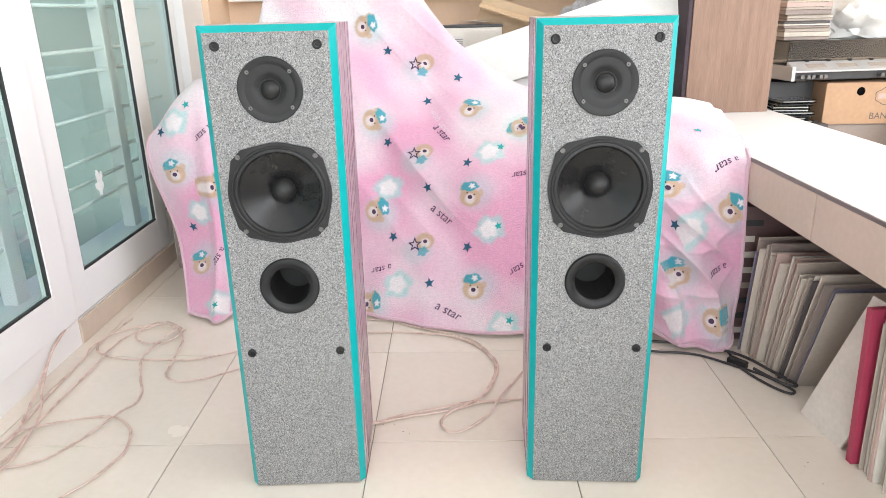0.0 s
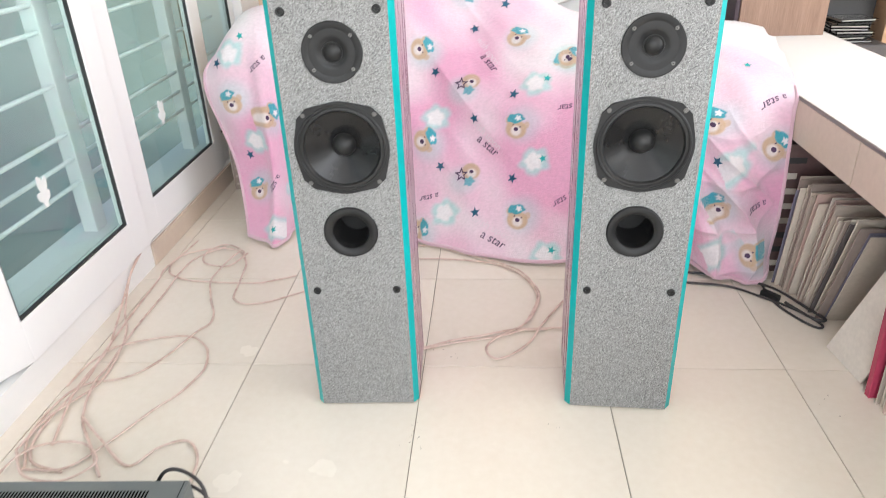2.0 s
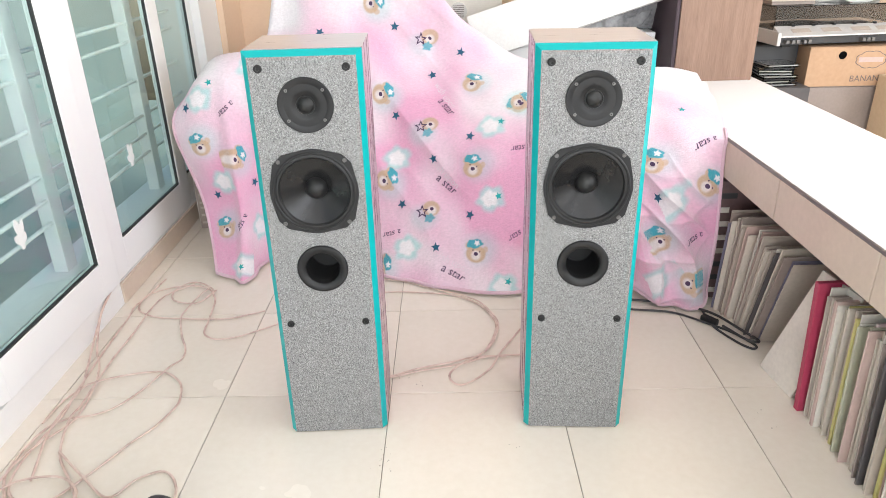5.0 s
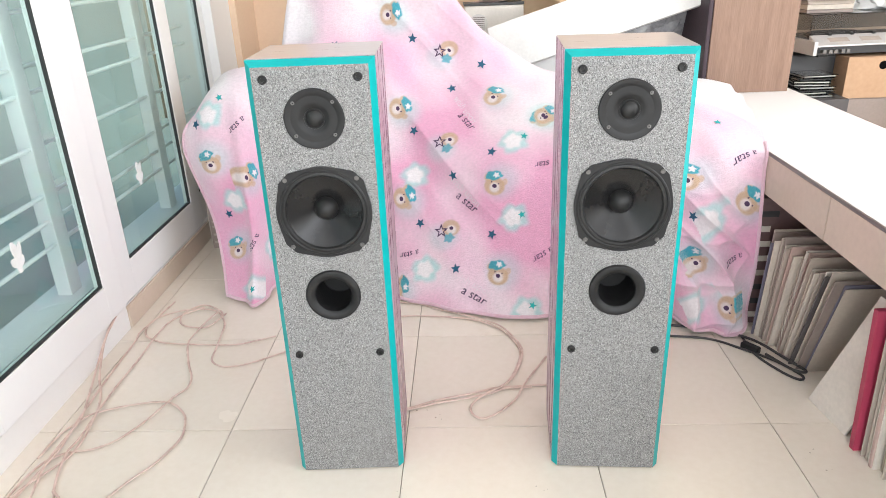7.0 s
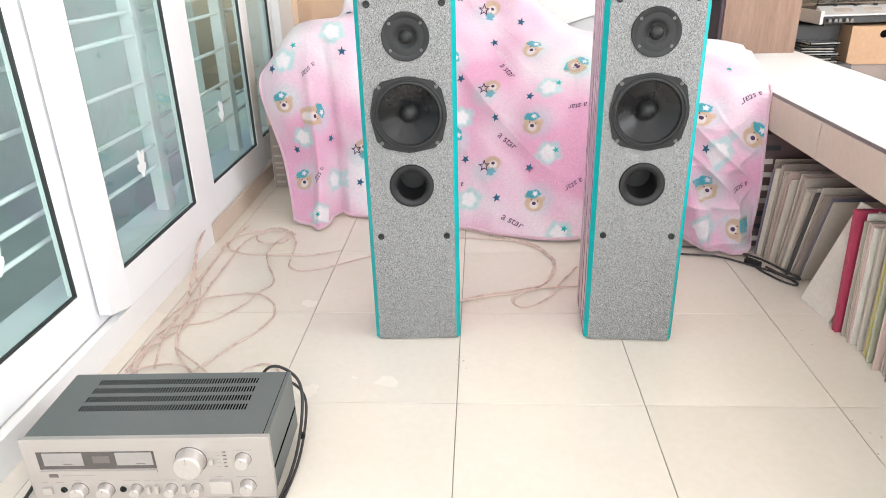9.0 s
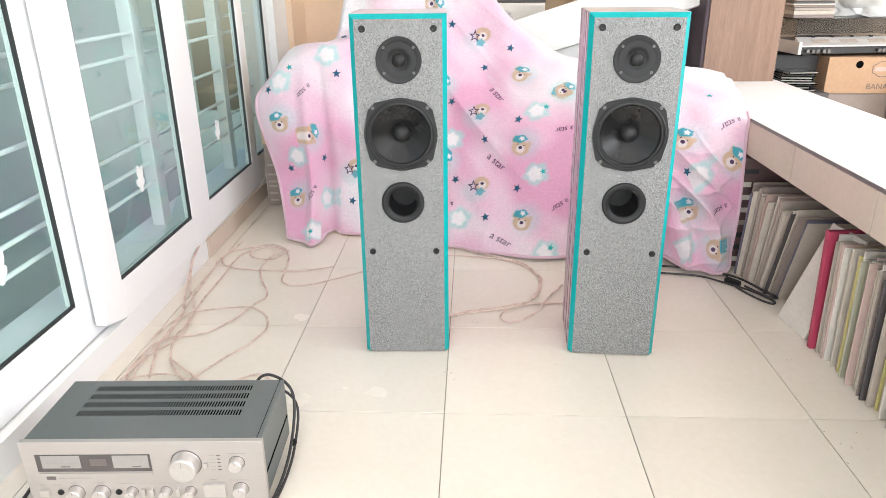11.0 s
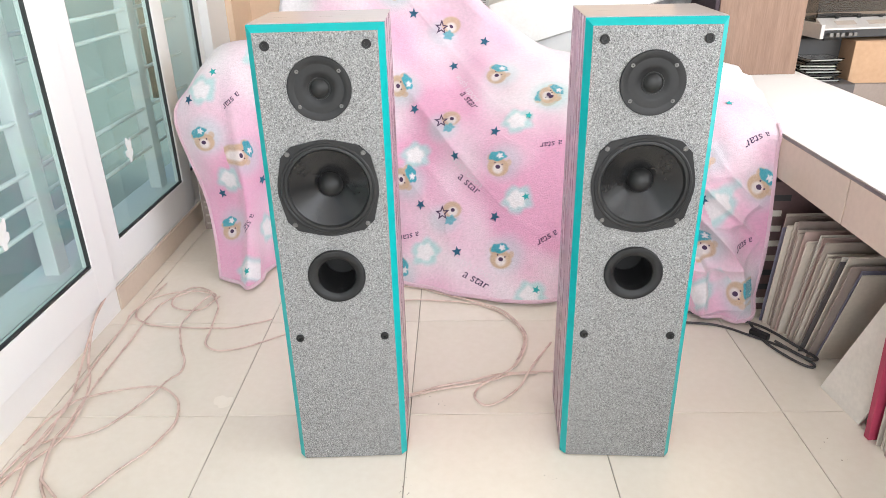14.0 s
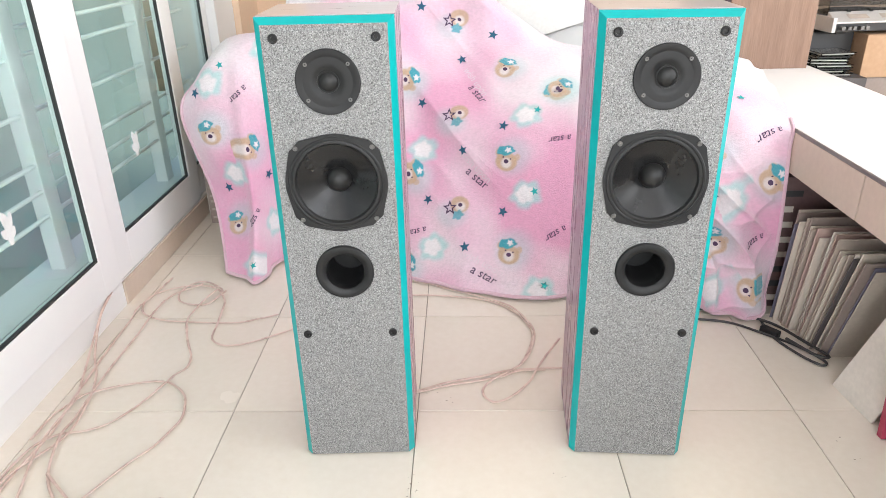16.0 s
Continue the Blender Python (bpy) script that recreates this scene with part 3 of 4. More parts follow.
    for x0, x1, z in ((0.152, 0.185, 0.1165), (0.150, 0.187, 0.0585), (-0.198, -0.186, 0.0495), (-0.172, -0.158, 0.0495), (-0.139, -0.127, 0.0535), (-0.092, -0.080, 0.0535),
                      (-0.052, -0.022, 0.0525), (-0.014, -0.002, 0.0525), (0.001, 0.015, 0.0525), (0.022, 0.042, 0.0525), (0.050, 0.060, 0.0525), (0.072, 0.082, 0.0525), (0.113, 0.127, 0.0595)):
        part("print_bar", box(x0, x1, -0.0043, -0.0038, z, z + 0.0013), M_FAINT, a)
    for x in (-0.17, 0.17):
        for y in (0.03, 0.165):
            f = part("foot", lathe([(0.0, 0.0), (0.014, 0.0), (0.016, F), (0.0, F)], 20), M_RUBBER, a, "rubber foot")
            f.rotation_euler = (radians(-90), 0, 0)
            f.location = (x, y, 0.0)
    return a


amp = amplifier()
amp.matrix_basis = pose(-0.527, -0.301, 0, 0, 0, 2.2)

# ---- cords and speaker cable ----
cord = thing("power_cord", "black power cord looped beside the amplifier", "cord")
part("lead", tube([(-0.42, -0.07, 0.06), (-0.38, -0.065, 0.128), (-0.34, -0.065, 0.125), (-0.309, -0.085, 0.095), (-0.302, -0.15, 0.035), (-0.304, -0.25, 0.006), (-0.322, -0.40, 0.006), (-0.36, -0.60, 0.006), (-0.45, -0.8, 0.006)], 0.0031), M_CORD, cord)
part("lead", tube([(-0.40, -0.07, 0.05), (-0.35, -0.066, 0.100), (-0.304, -0.085, 0.075), (-0.2965, -0.15, 0.024), (-0.2975, -0.25, 0.0055), (-0.315, -0.40, 0.0055), (-0.345, -0.60, 0.0055), (-0.40, -0.8, 0.0055)], 0.0028), M_CORD, cord)
part("tie", lathe([(0.0, -0.003), (0.007, -0.003), (0.007, 0.003), (0.0, 0.003)], 14, pose(-0.299, -0.15, 0.030)), M_BLACK, cord)
cord2 = thing("signal_cord", "thin dark cord on the floor at the amplifier's side", "cord")
part("lead", tube([(-0.76, -0.10, 0.03), (-0.775, -0.20, 0.02), (-0.77, -0.33, 0.006), (-0.79, -0.45, 0.005), (-0.78, -0.6, 0.005)], 0.0035), M_CORD, cord2)

Z = 0.0045
WINDOW_CABLES = [
    [(-0.40, 0.81, Z), (-0.446, 0.788, Z), (-0.512, 0.767, Z), (-0.665, 0.776, Z), (-0.731, 0.792, Z), (-0.779, 0.828, Z), (-0.796, 0.885, Z), (-0.785, 0.931, Z), (-0.730, 0.963, 0.008), (-0.667, 0.970, 0.010), (-0.609, 0.946, 0.012), (-0.568, 0.879, 0.010), (-0.556, 0.813, 0.010), (-0.551, 0.751, Z), (-0.543, 0.692, Z), (-0.518, 0.664, Z), (-0.487, 0.656, Z), (-0.437, 0.670, Z), (-0.366, 0.717, Z), (-0.25, 0.80, Z)],
    [(-0.585, 0.945, 0.006), (-0.612, 0.870, 0.006), (-0.656, 0.865, 0.006), (-0.701, 0.890, 0.006), (-0.710, 0.936, 0.012), (-0.690, 1.000, Z), (-0.650, 0.990, 0.010), (-0.596, 0.940, 0.016), (-0.585, 0.915, 0.016)],
    [(-0.605, 0.935, 0.016), (-0.622, 0.898, 0.012), (-0.635, 0.831, 0.008), (-0.634, 0.768, 0.010), (-0.602, 0.680, Z), (-0.569, 0.612, Z), (-0.561, 0.562, Z), (-0.578, 0.531, Z), (-0.588, 0.481, 0.010), (-0.612, 0.428, Z), (-0.648, 0.362, Z), (-0.690, 0.332, Z), (-0.745, 0.318, Z), (-0.78, 0.27, Z), (-0.785, 0.15, Z), (-0.74, 0.06, Z)],
    [(-0.79, 0.30, 0.008), (-0.788, 0.385, Z), (-0.770, 0.427, Z), (-0.747, 0.451, 0.010), (-0.692, 0.487, Z), (-0.624, 0.504, Z), (-0.577, 0.499, Z), (-0.535, 0.463, Z), (-0.516, 0.427, Z), (-0.504, 0.376, Z), (-0.510, 0.339, Z), (-0.529, 0.282, Z), (-0.560, 0.232, Z), (-0.61, 0.13, Z), (-0.66, 0.06, Z), (-0.74, 0.05, 0.010)],
    [(-0.775, 1.032, Z), (-0.783, 0.920, 0.010), (-0.796, 0.835, 0.012), (-0.795, 0.787, Z), (-0.787, 0.617, Z), (-0.779, 0.507, Z), (-0.766, 0.400, 0.010), (-0.754, 0.32, 0.012), (-0.77, 0.17, Z), (-0.74, 0.08, Z), (-0.66, 0.05, Z)],
    [(-0.66, 0.975, 0.014), (-0.734, 0.919, Z), (-0.743, 0.818, 0.010), (-0.744, 0.711, Z), (-0.746, 0.565, Z), (-0.735, 0.451, 0.012), (-0.736, 0.370, Z), (-0.732, 0.306, 0.010), (-0.70, 0.20, Z), (-0.64, 0.12, Z), (-0.58, 0.04, Z)],
    [(-0.842, 0.80, 0.076), (-0.838, 0.74, 0.060), (-0.826, 0.64, 0.018), (-0.795, 0.53, 0.006), (-0.760, 0.42, 0.014), (-0.76, 0.28, 0.010), (-0.72, 0.12, Z)],
    [(-0.842, 0.81, 0.076), (-0.836, 0.72, 0.050), (-0.806, 0.61, 0.010), (-0.765, 0.53, Z), (-0.729, 0.42, 0.012), (-0.726, 0.315, Z), (-0.77, 0.2, 0.010), (-0.78, 0.10, 0.010)],
    [(-0.70, 0.20, 0.010), (-0.62, 0.13, 0.010), (-0.54, 0.07, Z), (-0.50, 0.12, Z), (-0.45, 0.14, Z), (-0.41, 0.09, Z), (-0.40, 0.0, Z)],
    [(-0.78, 0.10, 0.012), (-0.72, 0.03, 0.014), (-0.64, 0.02, 0.014), (-0.60, 0.07, 0.014), (-0.66, 0.12, 0.014), (-0.75, 0.10, 0.014), (-0.77, 0.02, 0.010), (-0.70, -0.03, 0.010)],
]
TILE_CABLES = [
    [(-0.20, 0.915, Z), (-0.058, 0.912, Z), (0.005, 0.912, Z), (0.099, 0.899, Z), (0.162, 0.881, Z), (0.222, 0.835, Z), (0.257, 0.776, Z), (0.274, 0.716, Z), (0.268, 0.660, Z), (0.243, 0.587, Z), (0.219, 0.546, 0.009), (0.174, 0.508, 0.010), (0.149, 0.485, Z), (0.142, 0.459, Z), (0.152, 0.434, Z), (0.173, 0.425, Z), (0.210, 0.450, Z), (0.249, 0.499, Z), (0.270, 0.541, 0.012), (0.302, 0.612, Z), (0.34, 0.68, Z)],
    [(-0.20, 1.01, Z), (-0.068, 0.999, Z), (-0.001, 0.982, Z), (0.066, 0.943, Z), (0.150, 0.895, 0.008), (0.225, 0.842, 0.008), (0.262, 0.776, 0.008), (0.279, 0.716, 0.008), (0.272, 0.655, 0.007), (0.247, 0.582, 0.008), (0.215, 0.548, Z)],
    [(-0.05, 0.445, 0.020), (-0.001, 0.468, Z), (0.061, 0.496, Z), (0.136, 0.517, 0.006), (0.200, 0.542, Z), (0.264, 0.549, Z), (0.325, 0.552, Z), (0.36, 0.52, 0.02)],
    [(-0.05, 0.440, 0.014), (0.0, 0.462, Z), (0.062, 0.485, Z), (0.136, 0.504, Z), (0.187, 0.518, 0.006), (0.23, 0.540, 0.006), (0.29, 0.545, Z)],
]
for pts in WINDOW_CABLES:
    tagged(part("speaker_cable", tube(pts, 0.0018, 8, 12, 1.6), M_COPPER), "clear pink-copper speaker cable coiled on the floor", "cable", "speaker cables")
for pts in TILE_CABLES:
    tagged(part("speaker_cable", tube(pts, 0.0018, 8, 12, 1.6), M_COPPER), "clear pink-copper speaker cable on the tiles", "cable", "speaker cables")
lead = thing("black_lead", "black mains lead with plug on the floor by the records", "cord")
part("lead", tube([(0.55, 0.80, Z), (0.68, 0.775, Z), (0.78, 0.755, Z), (0.85, 0.70, Z), (0.91, 0.64, Z), (0.945, 0.575, Z), (0.93, 0.56, Z), (0.90, 0.60, Z), (0.87, 0.68, Z), (0.87, 0.78, Z)], 0.0032), M_CORD, lead)
part("lead", tube([(0.66, 0.84, Z), (0.78, 0.80, 0.01), (0.88, 0.74, 0.012), (0.93, 0.64, 0.014), (0.955, 0.58, 0.014), (0.925, 0.585, 0.016), (0.89, 0.66, 0.014)], 0.0036), M_CORD, lead)
part("plug", box(-0.024, 0.024, -0.010, 0.010, 0.0, 0.018, 0.004, m=pose(0, 0, 0)), M_BLACK, lead).matrix_basis = pose(0.868, 0.700, 0.0, 0, 0, -52)
part("red_plug", tube([(0.62, 0.80, 0.006), (0.655, 0.79, 0.006)], 0.005, 10, 3), M_RED, lead, "red phono plug")


# ---- blanket ----
GUIDES = [
    [(-.615, 1.05, .012), (-.55, 1.03, .012), (-.487, 1.045, .012), (-.475, 1.12, .012), (-.34, 1.09, .012), (-.1, 1.03, .012), (.1, .935, .012), (.3, .875, .015), (.60, .90, .03), (.84, .764, .012), (.905, .84, .04)],
    [(-.665, 1.18, .2), (-.61, 1.17, .2), (-.52, 1.15, .2), (-.47, 1.19, .2), (-.33, 1.16, .2), (-.1, 1.14, .2), (.1, 1.06, .2), (.3, .96, .2), (.55, .88, .2), (.78, .80, .2), (.90, .82, .2)],
    [(-.72, 1.18, .45), (-.65, 1.15, .43), (-.53, 1.15, .43), (-.45, 1.17, .42), (-.33, 1.20, .42), (-.1, 1.22, .40), (.1, 1.18, .40), (.3, 1.08, .38), (.55, .98, .40), (.77, .86, .41), (.90, .85, .43)],
    [(-.70, 1.24, .53), (-.62, 1.22, .62), (-.50, 1.22, .66), (-.40, 1.24, .665), (-.30, 1.32, .62), (-.1, 1.36, .62), (.1, 1.365, .585), (.3, 1.22, .53), (.55, 1.12, .52), (.78, .98, .53), (.915, .90, .497)],
    [(-.70, 1.42, .55), (-.6, 1.42, .64), (-.5, 1.42, .66), (-.415, 1.46, .70), (-.28, 1.46, .80), (-.05, 1.44, .78), (.13, 1.43, .72), (.3, 1.38, .62), (.55, 1.35, .57), (.80, 1.3, .575), (1.0, 1.3, .53)],
    [(-.70, 1.5, .50), (-.6, 1.52, .55), (-.5, 1.52, .6), (-.40, 1.5, .92), (-.25, 1.5, 1.08), (-.1, 1.5, 1.1), (.05, 1.48, .93), (.27, 1.47, .69), (.55, 1.5, .57), (.85, 1.55, .56), (1.04, 1.55, .53)],
]
GUIDE = np.array(GUIDES)


def blend(t):
    return np.stack([-0.5 * t + t * t - 0.5 * t ** 3, 1 - 2.5 * t * t + 1.5 * t ** 3, 0.5 * t + 2 * t * t - 1.5 * t ** 3, -0.5 * t * t + 0.5 * t ** 3], -1)


def cloth(u, v):
    """Places on the cloth. u: 0 to 10 across, v: 0 to 5 from the hem up and back. With folds and ripples."""
    u, v = np.asarray(u, float), np.asarray(v, float)
    out = np.zeros(u.shape + (3,))
    ui, vi = np.clip(np.floor(u).astype(int), 0, 9), np.clip(np.floor(v).astype(int), 0, 4)
    bu, bv = blend(u - ui), blend(v - vi)
    for a in range(4):
        for b in range(4):
            g = GUIDE[np.clip(vi + b - 1, 0, 5), np.clip(ui + a - 1, 0, 10)]
            out += (bu[..., a] * bv[..., b])[..., None] * g
    x, z = out[..., 0], out[..., 2]
    low = np.clip(1.2 - v / 3.2, 0.1, 1)
    out[..., 1] += (0.003 + 0.008 * np.clip((-0.38 - x) * 8, 0, 1)) * np.sin(30 * x + 5 * z + 2 * np.sin(7 * x)) * low
    out[..., 1] += 0.002 * np.sin(41 * x - 24 * z + 3 * np.sin(9 * z + 4 * x))
    right = np.exp(-((x - 0.70) / 0.12) ** 2)
    out[..., 1] += right * (0.030 * np.sin(52 * (x - 0.55) + 20 * z) * np.clip(1.3 - z / 0.45, 0, 1))
    out[..., 1] -= 0.042 * np.exp(-((x + 0.51 + 0.05 * z) / 0.022) ** 2) * np.clip(1.25 - v / 2.4, 0, 1)
    out[..., 1] += 0.034 * np.exp(-((x + 0.455 + 0.05 * z) / 0.02) ** 2) * np.clip(1.25 - v / 2.4, 0, 1)
    w1 = np.sin(34 * x + 15 * z + 2.2 * np.sin(11 * z + 3))
    w2 = np.sin(23 * x - 27 * z + 2.0 * np.sin(13 * x))
    hang = np.clip((x - 0.56) * 9, 0, 1) * np.clip((0.885 - x) * 14, 0.06, 1) * np.clip((0.47 - z) * 6, 0, 1)
    out[..., 1] -= hang * (0.026 * (1 - np.abs(w1)) ** 2 + 0.018 * (1 - np.abs(w2)) ** 2)
    sag = np.exp(-((x - 0.12) / 0.30) ** 2) * np.clip((z - 0.05) * 4, 0, 1)
    out[..., 1] -= sag * (0.008 * (1 - np.abs(np.sin(13 * (z + 0.62 * x) + 1.2 * np.sin(6 * x)))) ** 2 + 0.003 * (1 - np.abs(np.sin(23 * (z + 0.8 * x) + 2 * np.sin(5 * x + 1)))) ** 2)
    mid = np.exp(-((x - 0.15) / 0.25) ** 2) * np.clip((z - 0.15) * 4, 0, 1)
    out[..., 1] += mid * 0.020 * np.sin(19 * (z + 0.75 * x - 0.5 * x * x) + 1.1 * np.sin(5 * x + 3 * z))
    out[..., 2] += 0.005 * np.sin(23 * x + 31 * out[..., 1]) * np.clip(v - 2.4, 0, 1)
    out[..., 2] = np.maximum(out[..., 2], 0.006)
    return out


NU, NV = 720, 460
UU, VV = np.meshgrid(np.linspace(0, 10, NU), np.linspace(0, 5, NV))
CL = cloth(UU, VV)


def near(u, v, du=0.01):
    p = cloth(u, v)
    a, b = (cloth(u + du, v) - p) / du, (cloth(u, v + du) - p) / du
    return p, a, b


def print_frame(u, v, turn=0.0):
    """Right and up on the cloth at (u, v), as steps of u and v for a metre."""
    p, a, b = near(np.array(u), np.array(v))
    j = np.stack([a, b], 1)
    flat_r = a / np.linalg.norm(a)
    n = np.cross(a, b)
    n /= np.linalg.norm(n)
    up = np.cross(n, flat_r)
    c, s = math.cos(turn), math.sin(turn)
    r2, u2 = flat_r * c + up * s, -flat_r * s + up * c
    inv = np.linalg.pinv(j)
    if n[1] > 0.2:
        n = -n
    return p, inv @ r2, inv @ u2, n, r2, u2


PINK, WHITE, MINT, TAN, BLUE = (np.array(c) for c in ((0.82, 0.41, 0.59), (0.89, 0.84, 0.865), (0.42, 0.72, 0.70), (0.62, 0.42, 0.27), (0.03, 0.36, 0.46)))
colour = np.zeros((NV, NU, 3))
for j in range(0, NV, 1):
    for i in range(0, NU, 4):
        p = CL[j, i]
        q = Vector((p[0] * 1.0 + 0.3 * p[2], p[1] * 0.6, p[2]))
        f = noise.noise(q * 4.5) * 0.9 + noise.noise(q * 11) * 0.35
        # Whitens the upper cloth: bright light painted into its colour, broken by noise.
        painted_light = min(1.0, max(0.0, (VV[j, i] - 1.9) / 1.2)) * (0.55 + 0.6 * noise.noise(q * 3.0 + Vector((5, 2, 1)))) * 0.9
        colour[j, i:i + 4] = min(1, max(0, 0.30 + f + painted_light))
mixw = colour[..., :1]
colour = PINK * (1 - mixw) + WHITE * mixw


def dab(u, v, dx, dy, rx, ry, tint, turn=0.0, soft=0.35, strength=1.0, wobble=0.0):
    """A soft printed spot, dx and dy metres from the motif's middle, with half axes rx and ry."""
    p, ru, uu, n, r3, u3 = print_frame(u, v, turn)
    c = p + r3 * dx + u3 * dy
    d = CL - c
    a, b = (d @ r3) / rx, (d @ u3) / ry
    away = np.abs(d @ n)
    ang = np.arctan2(b, a)
    q = np.sqrt(a * a + b * b) / (1 + wobble * np.sin(5 * ang + u * 7) + 0.5 * wobble * np.sin(8 * ang + v * 5))
    w = np.clip((1 + soft / 2 - q) / soft, 0, 1)
    w = (w * w * (3 - 2 * w) * strength * (away < 0.05))[..., None]
    colour[:] = colour * (1 - w) + tint * w


STARS = [(5.18, 3.77), (6.42, 3.74), (6.02, 2.94), (5.42, 2.33), (6.62, 2.24), (6.02, 1.78), (5.49, 1.09), (6.59, 1.08), (6.03, 0.6), (4.12, 3.57), (8.8, 1.57), (2.94, 2.59), (1.16, 1.2), (2.7, 1.37), (3.71, 0.65), (2.8, 3.93), (0.72, 2.49)]
MINT_STARS = [(7.07, 2.57), (7.0, 1.42), (7.09, 0.23), (9.2, 3.12), (1.63, 0.29), (1.35, 2.77)]
STAR_BEARS = [(5.72, 3.6), (5.86, 2.21), (5.86, 1.02), (3.65, 1.18)]
HAT_BEARS = [(6.7, 3.15, 0), (6.65, 1.83, 0), (6.67, 0.64, 0), (7.3, 2.94, 60), (5.24, 2.61, -80), (5.26, 1.45, -80), (5.15, 0.21, -80), (9.68, 1.7, -70), (8.83, 1.04, 0), (8.75, 2.08, -20), (9.14, 0.5, -90), (1.16, 1.97, 10), (2.2, 1.78, -80), (1.13, 0.74, 10), (4.85, 4.08, -80), (7.36, 3.01, -50)]
CLOUDS = [(6.93, 2.48), (6.89, 1.37), (5.56, 0.51), (5.42, 1.74), (7.03, 0.14), (9.0, 1.58), (8.68, 0.5), (1.56, 1.41), (2.87, 0.67), (1.62, 0.31), (2.49, 2.84), (1.12, 2.57)]
TEXTS = [(6.25, 2.55, -27), (6.22, 1.44, -27), (6.3, 0.29, -20), (9.54, 2.43, 210), (9.37, 1.06, 195), (5.31, 0.67, 200), (1.86, 2.38, 215), (1.97, 0.86, 235), (7.23, 0.91, 215), (7.3, 2.16, 190)]
for u, v in CLOUDS:
    dab(u, v, 0.0000, 0.0000, 0.0432, 0.0384, MINT, 0.3, 0.5, 0.75, 0.10)
    dab(u, v, -0.0024, 0.0000, 0.0264, 0.0252, WHITE, 0, 0.5, 0.95, 0.10)
for u, v in STAR_BEARS:
    dab(u, v, 0.0000, -0.0162, 0.0459, 0.0405, MINT, 0, 0.9, 0.35)
    dab(u, v, 0.0189, 0.0135, 0.0284, 0.0243, TAN, 0, 0.25, 0.85)
    dab(u, v, 0.0216, 0.0081, 0.0149, 0.0135, WHITE, 0, 0.6, 0.7)
    dab(u, v, 0.0081, -0.0243, 0.0162, 0.0135, BLUE, 0.5, 0.3, 0.8, 0.15)
for u, v, a in HAT_BEARS:
    q = radians(a)
    dab(u, v, 0.0142, 0.0057, 0.0511, 0.0511, MINT, q, 1.0, 0.40)
    dab(u, v, 0.0014, -0.0128, 0.0327, 0.0270, TAN, q, 0.22, 0.9)
    dab(u, v, -0.0284, 0.0085, 0.0099, 0.0114, TAN, q, 0.4, 0.8)
    dab(u, v, 0.0298, 0.0057, 0.0085, 0.0099, TAN, q, 0.4, 0.7)
    dab(u, v, 0.0028, -0.0170, 0.0156, 0.0142, WHITE, q, 0.6, 0.75)
    dab(u, v, -0.0043, 0.0185, 0.0270, 0.0142, BLUE, q + 0.25, 0.2, 0.95, 0.08)
    dab(u, v, -0.0014, 0.0199, 0.0085, 0.0071, WHITE, q, 0.3, 0.95, 0.25)


blanket_mesh = bpy.data.meshes.new("blanket")
idx = np.arange(NU * NV).reshape(NV, NU)
quads = np.stack([idx[:-1, :-1], idx[:-1, 1:], idx[1:, 1:], idx[1:, :-1]], -1).reshape(-1, 4)
blanket_mesh.from_pydata(CL.reshape(-1, 3).tolist(), [], quads.tolist())
# Colours of the print, plus the light painted on the upper cloth.
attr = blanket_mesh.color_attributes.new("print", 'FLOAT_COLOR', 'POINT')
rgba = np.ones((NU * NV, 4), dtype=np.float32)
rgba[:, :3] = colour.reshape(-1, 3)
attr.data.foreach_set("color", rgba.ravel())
blanket_mesh.polygons.foreach_set("use_smooth", np.ones(len(quads), dtype=bool))
blanket_mesh.update()
M_FLEECE = mat("printed_fleece", (0.8, 0.5, 0.6), 0.95, 0, bump=0.9, bump_scale=420, sheen=0.5, spec=0.1)
fnt = M_FLEECE.node_tree
at = fnt.nodes.new("ShaderNodeAttribute")
at.attribute_name = "print"
fn = fnt.nodes.new("ShaderNodeTexNoise")
fn.inputs["Scale"].default_value, fn.inputs["Detail"].default_value = 160, 3
fr = fnt.nodes.new("ShaderNodeMapRange")
fr.inputs["To Min"].default_value, fr.inputs["To Max"].default_value = 0.84, 1.13
fm = fnt.nodes.new("ShaderNodeVectorMath")
fm.operation = 'SCALE'
fnt.links.new(fn.outputs["Fac"], fr.inputs[0])
fnt.links.new(at.outputs["Color"], fm.inputs[0])
fnt.links.new(fr.outputs[0], fm.inputs["Scale"])
fnt.links.new(fm.outputs[0], fnt.nodes["Principled BSDF"].inputs["Base Color"])
blanket_mesh.materials.append(M_FLEECE)
blanket = tagged(new("blanket", blanket_mesh), "pink fleece blanket with bear and star print, draped, light painted on its upper part", "blanket")
solid = blanket.modifiers.new("thickness", 'SOLIDIFY')
solid.thickness, solid.offset = 0.005, -1.0

M_HEM = mat("fleece_hem", (0.80, 0.58, 0.66), 0.95, 0, (0.74, 0.46, 0.56), 12, 200, bump=0.9, bump_scale=420, sheen=0.5, spec=0.1)
part("hem", tube([tuple(cloth(np.array(10 * k / 90), np.array(0.0)) + np.array((0, -0.001, 0.0))) for k in range(91)], 0.0055, 7, 2), M_HEM, blanket, "thick stitched hem")
part("side_hem", tube([tuple(cloth(np.array(9.99), np.array(0.03 + 3.0 * k / 40))) for k in range(41)], 0.0050, 7, 2), M_HEM, blanket, "thick stitched hem")
part("side_hem", tube([tuple(cloth(np.array(0.01), np.array(0.03 + 4.0 * k / 40))) for k in range(41)], 0.0050, 7, 2), M_HEM, blanket, "thick stitched hem")

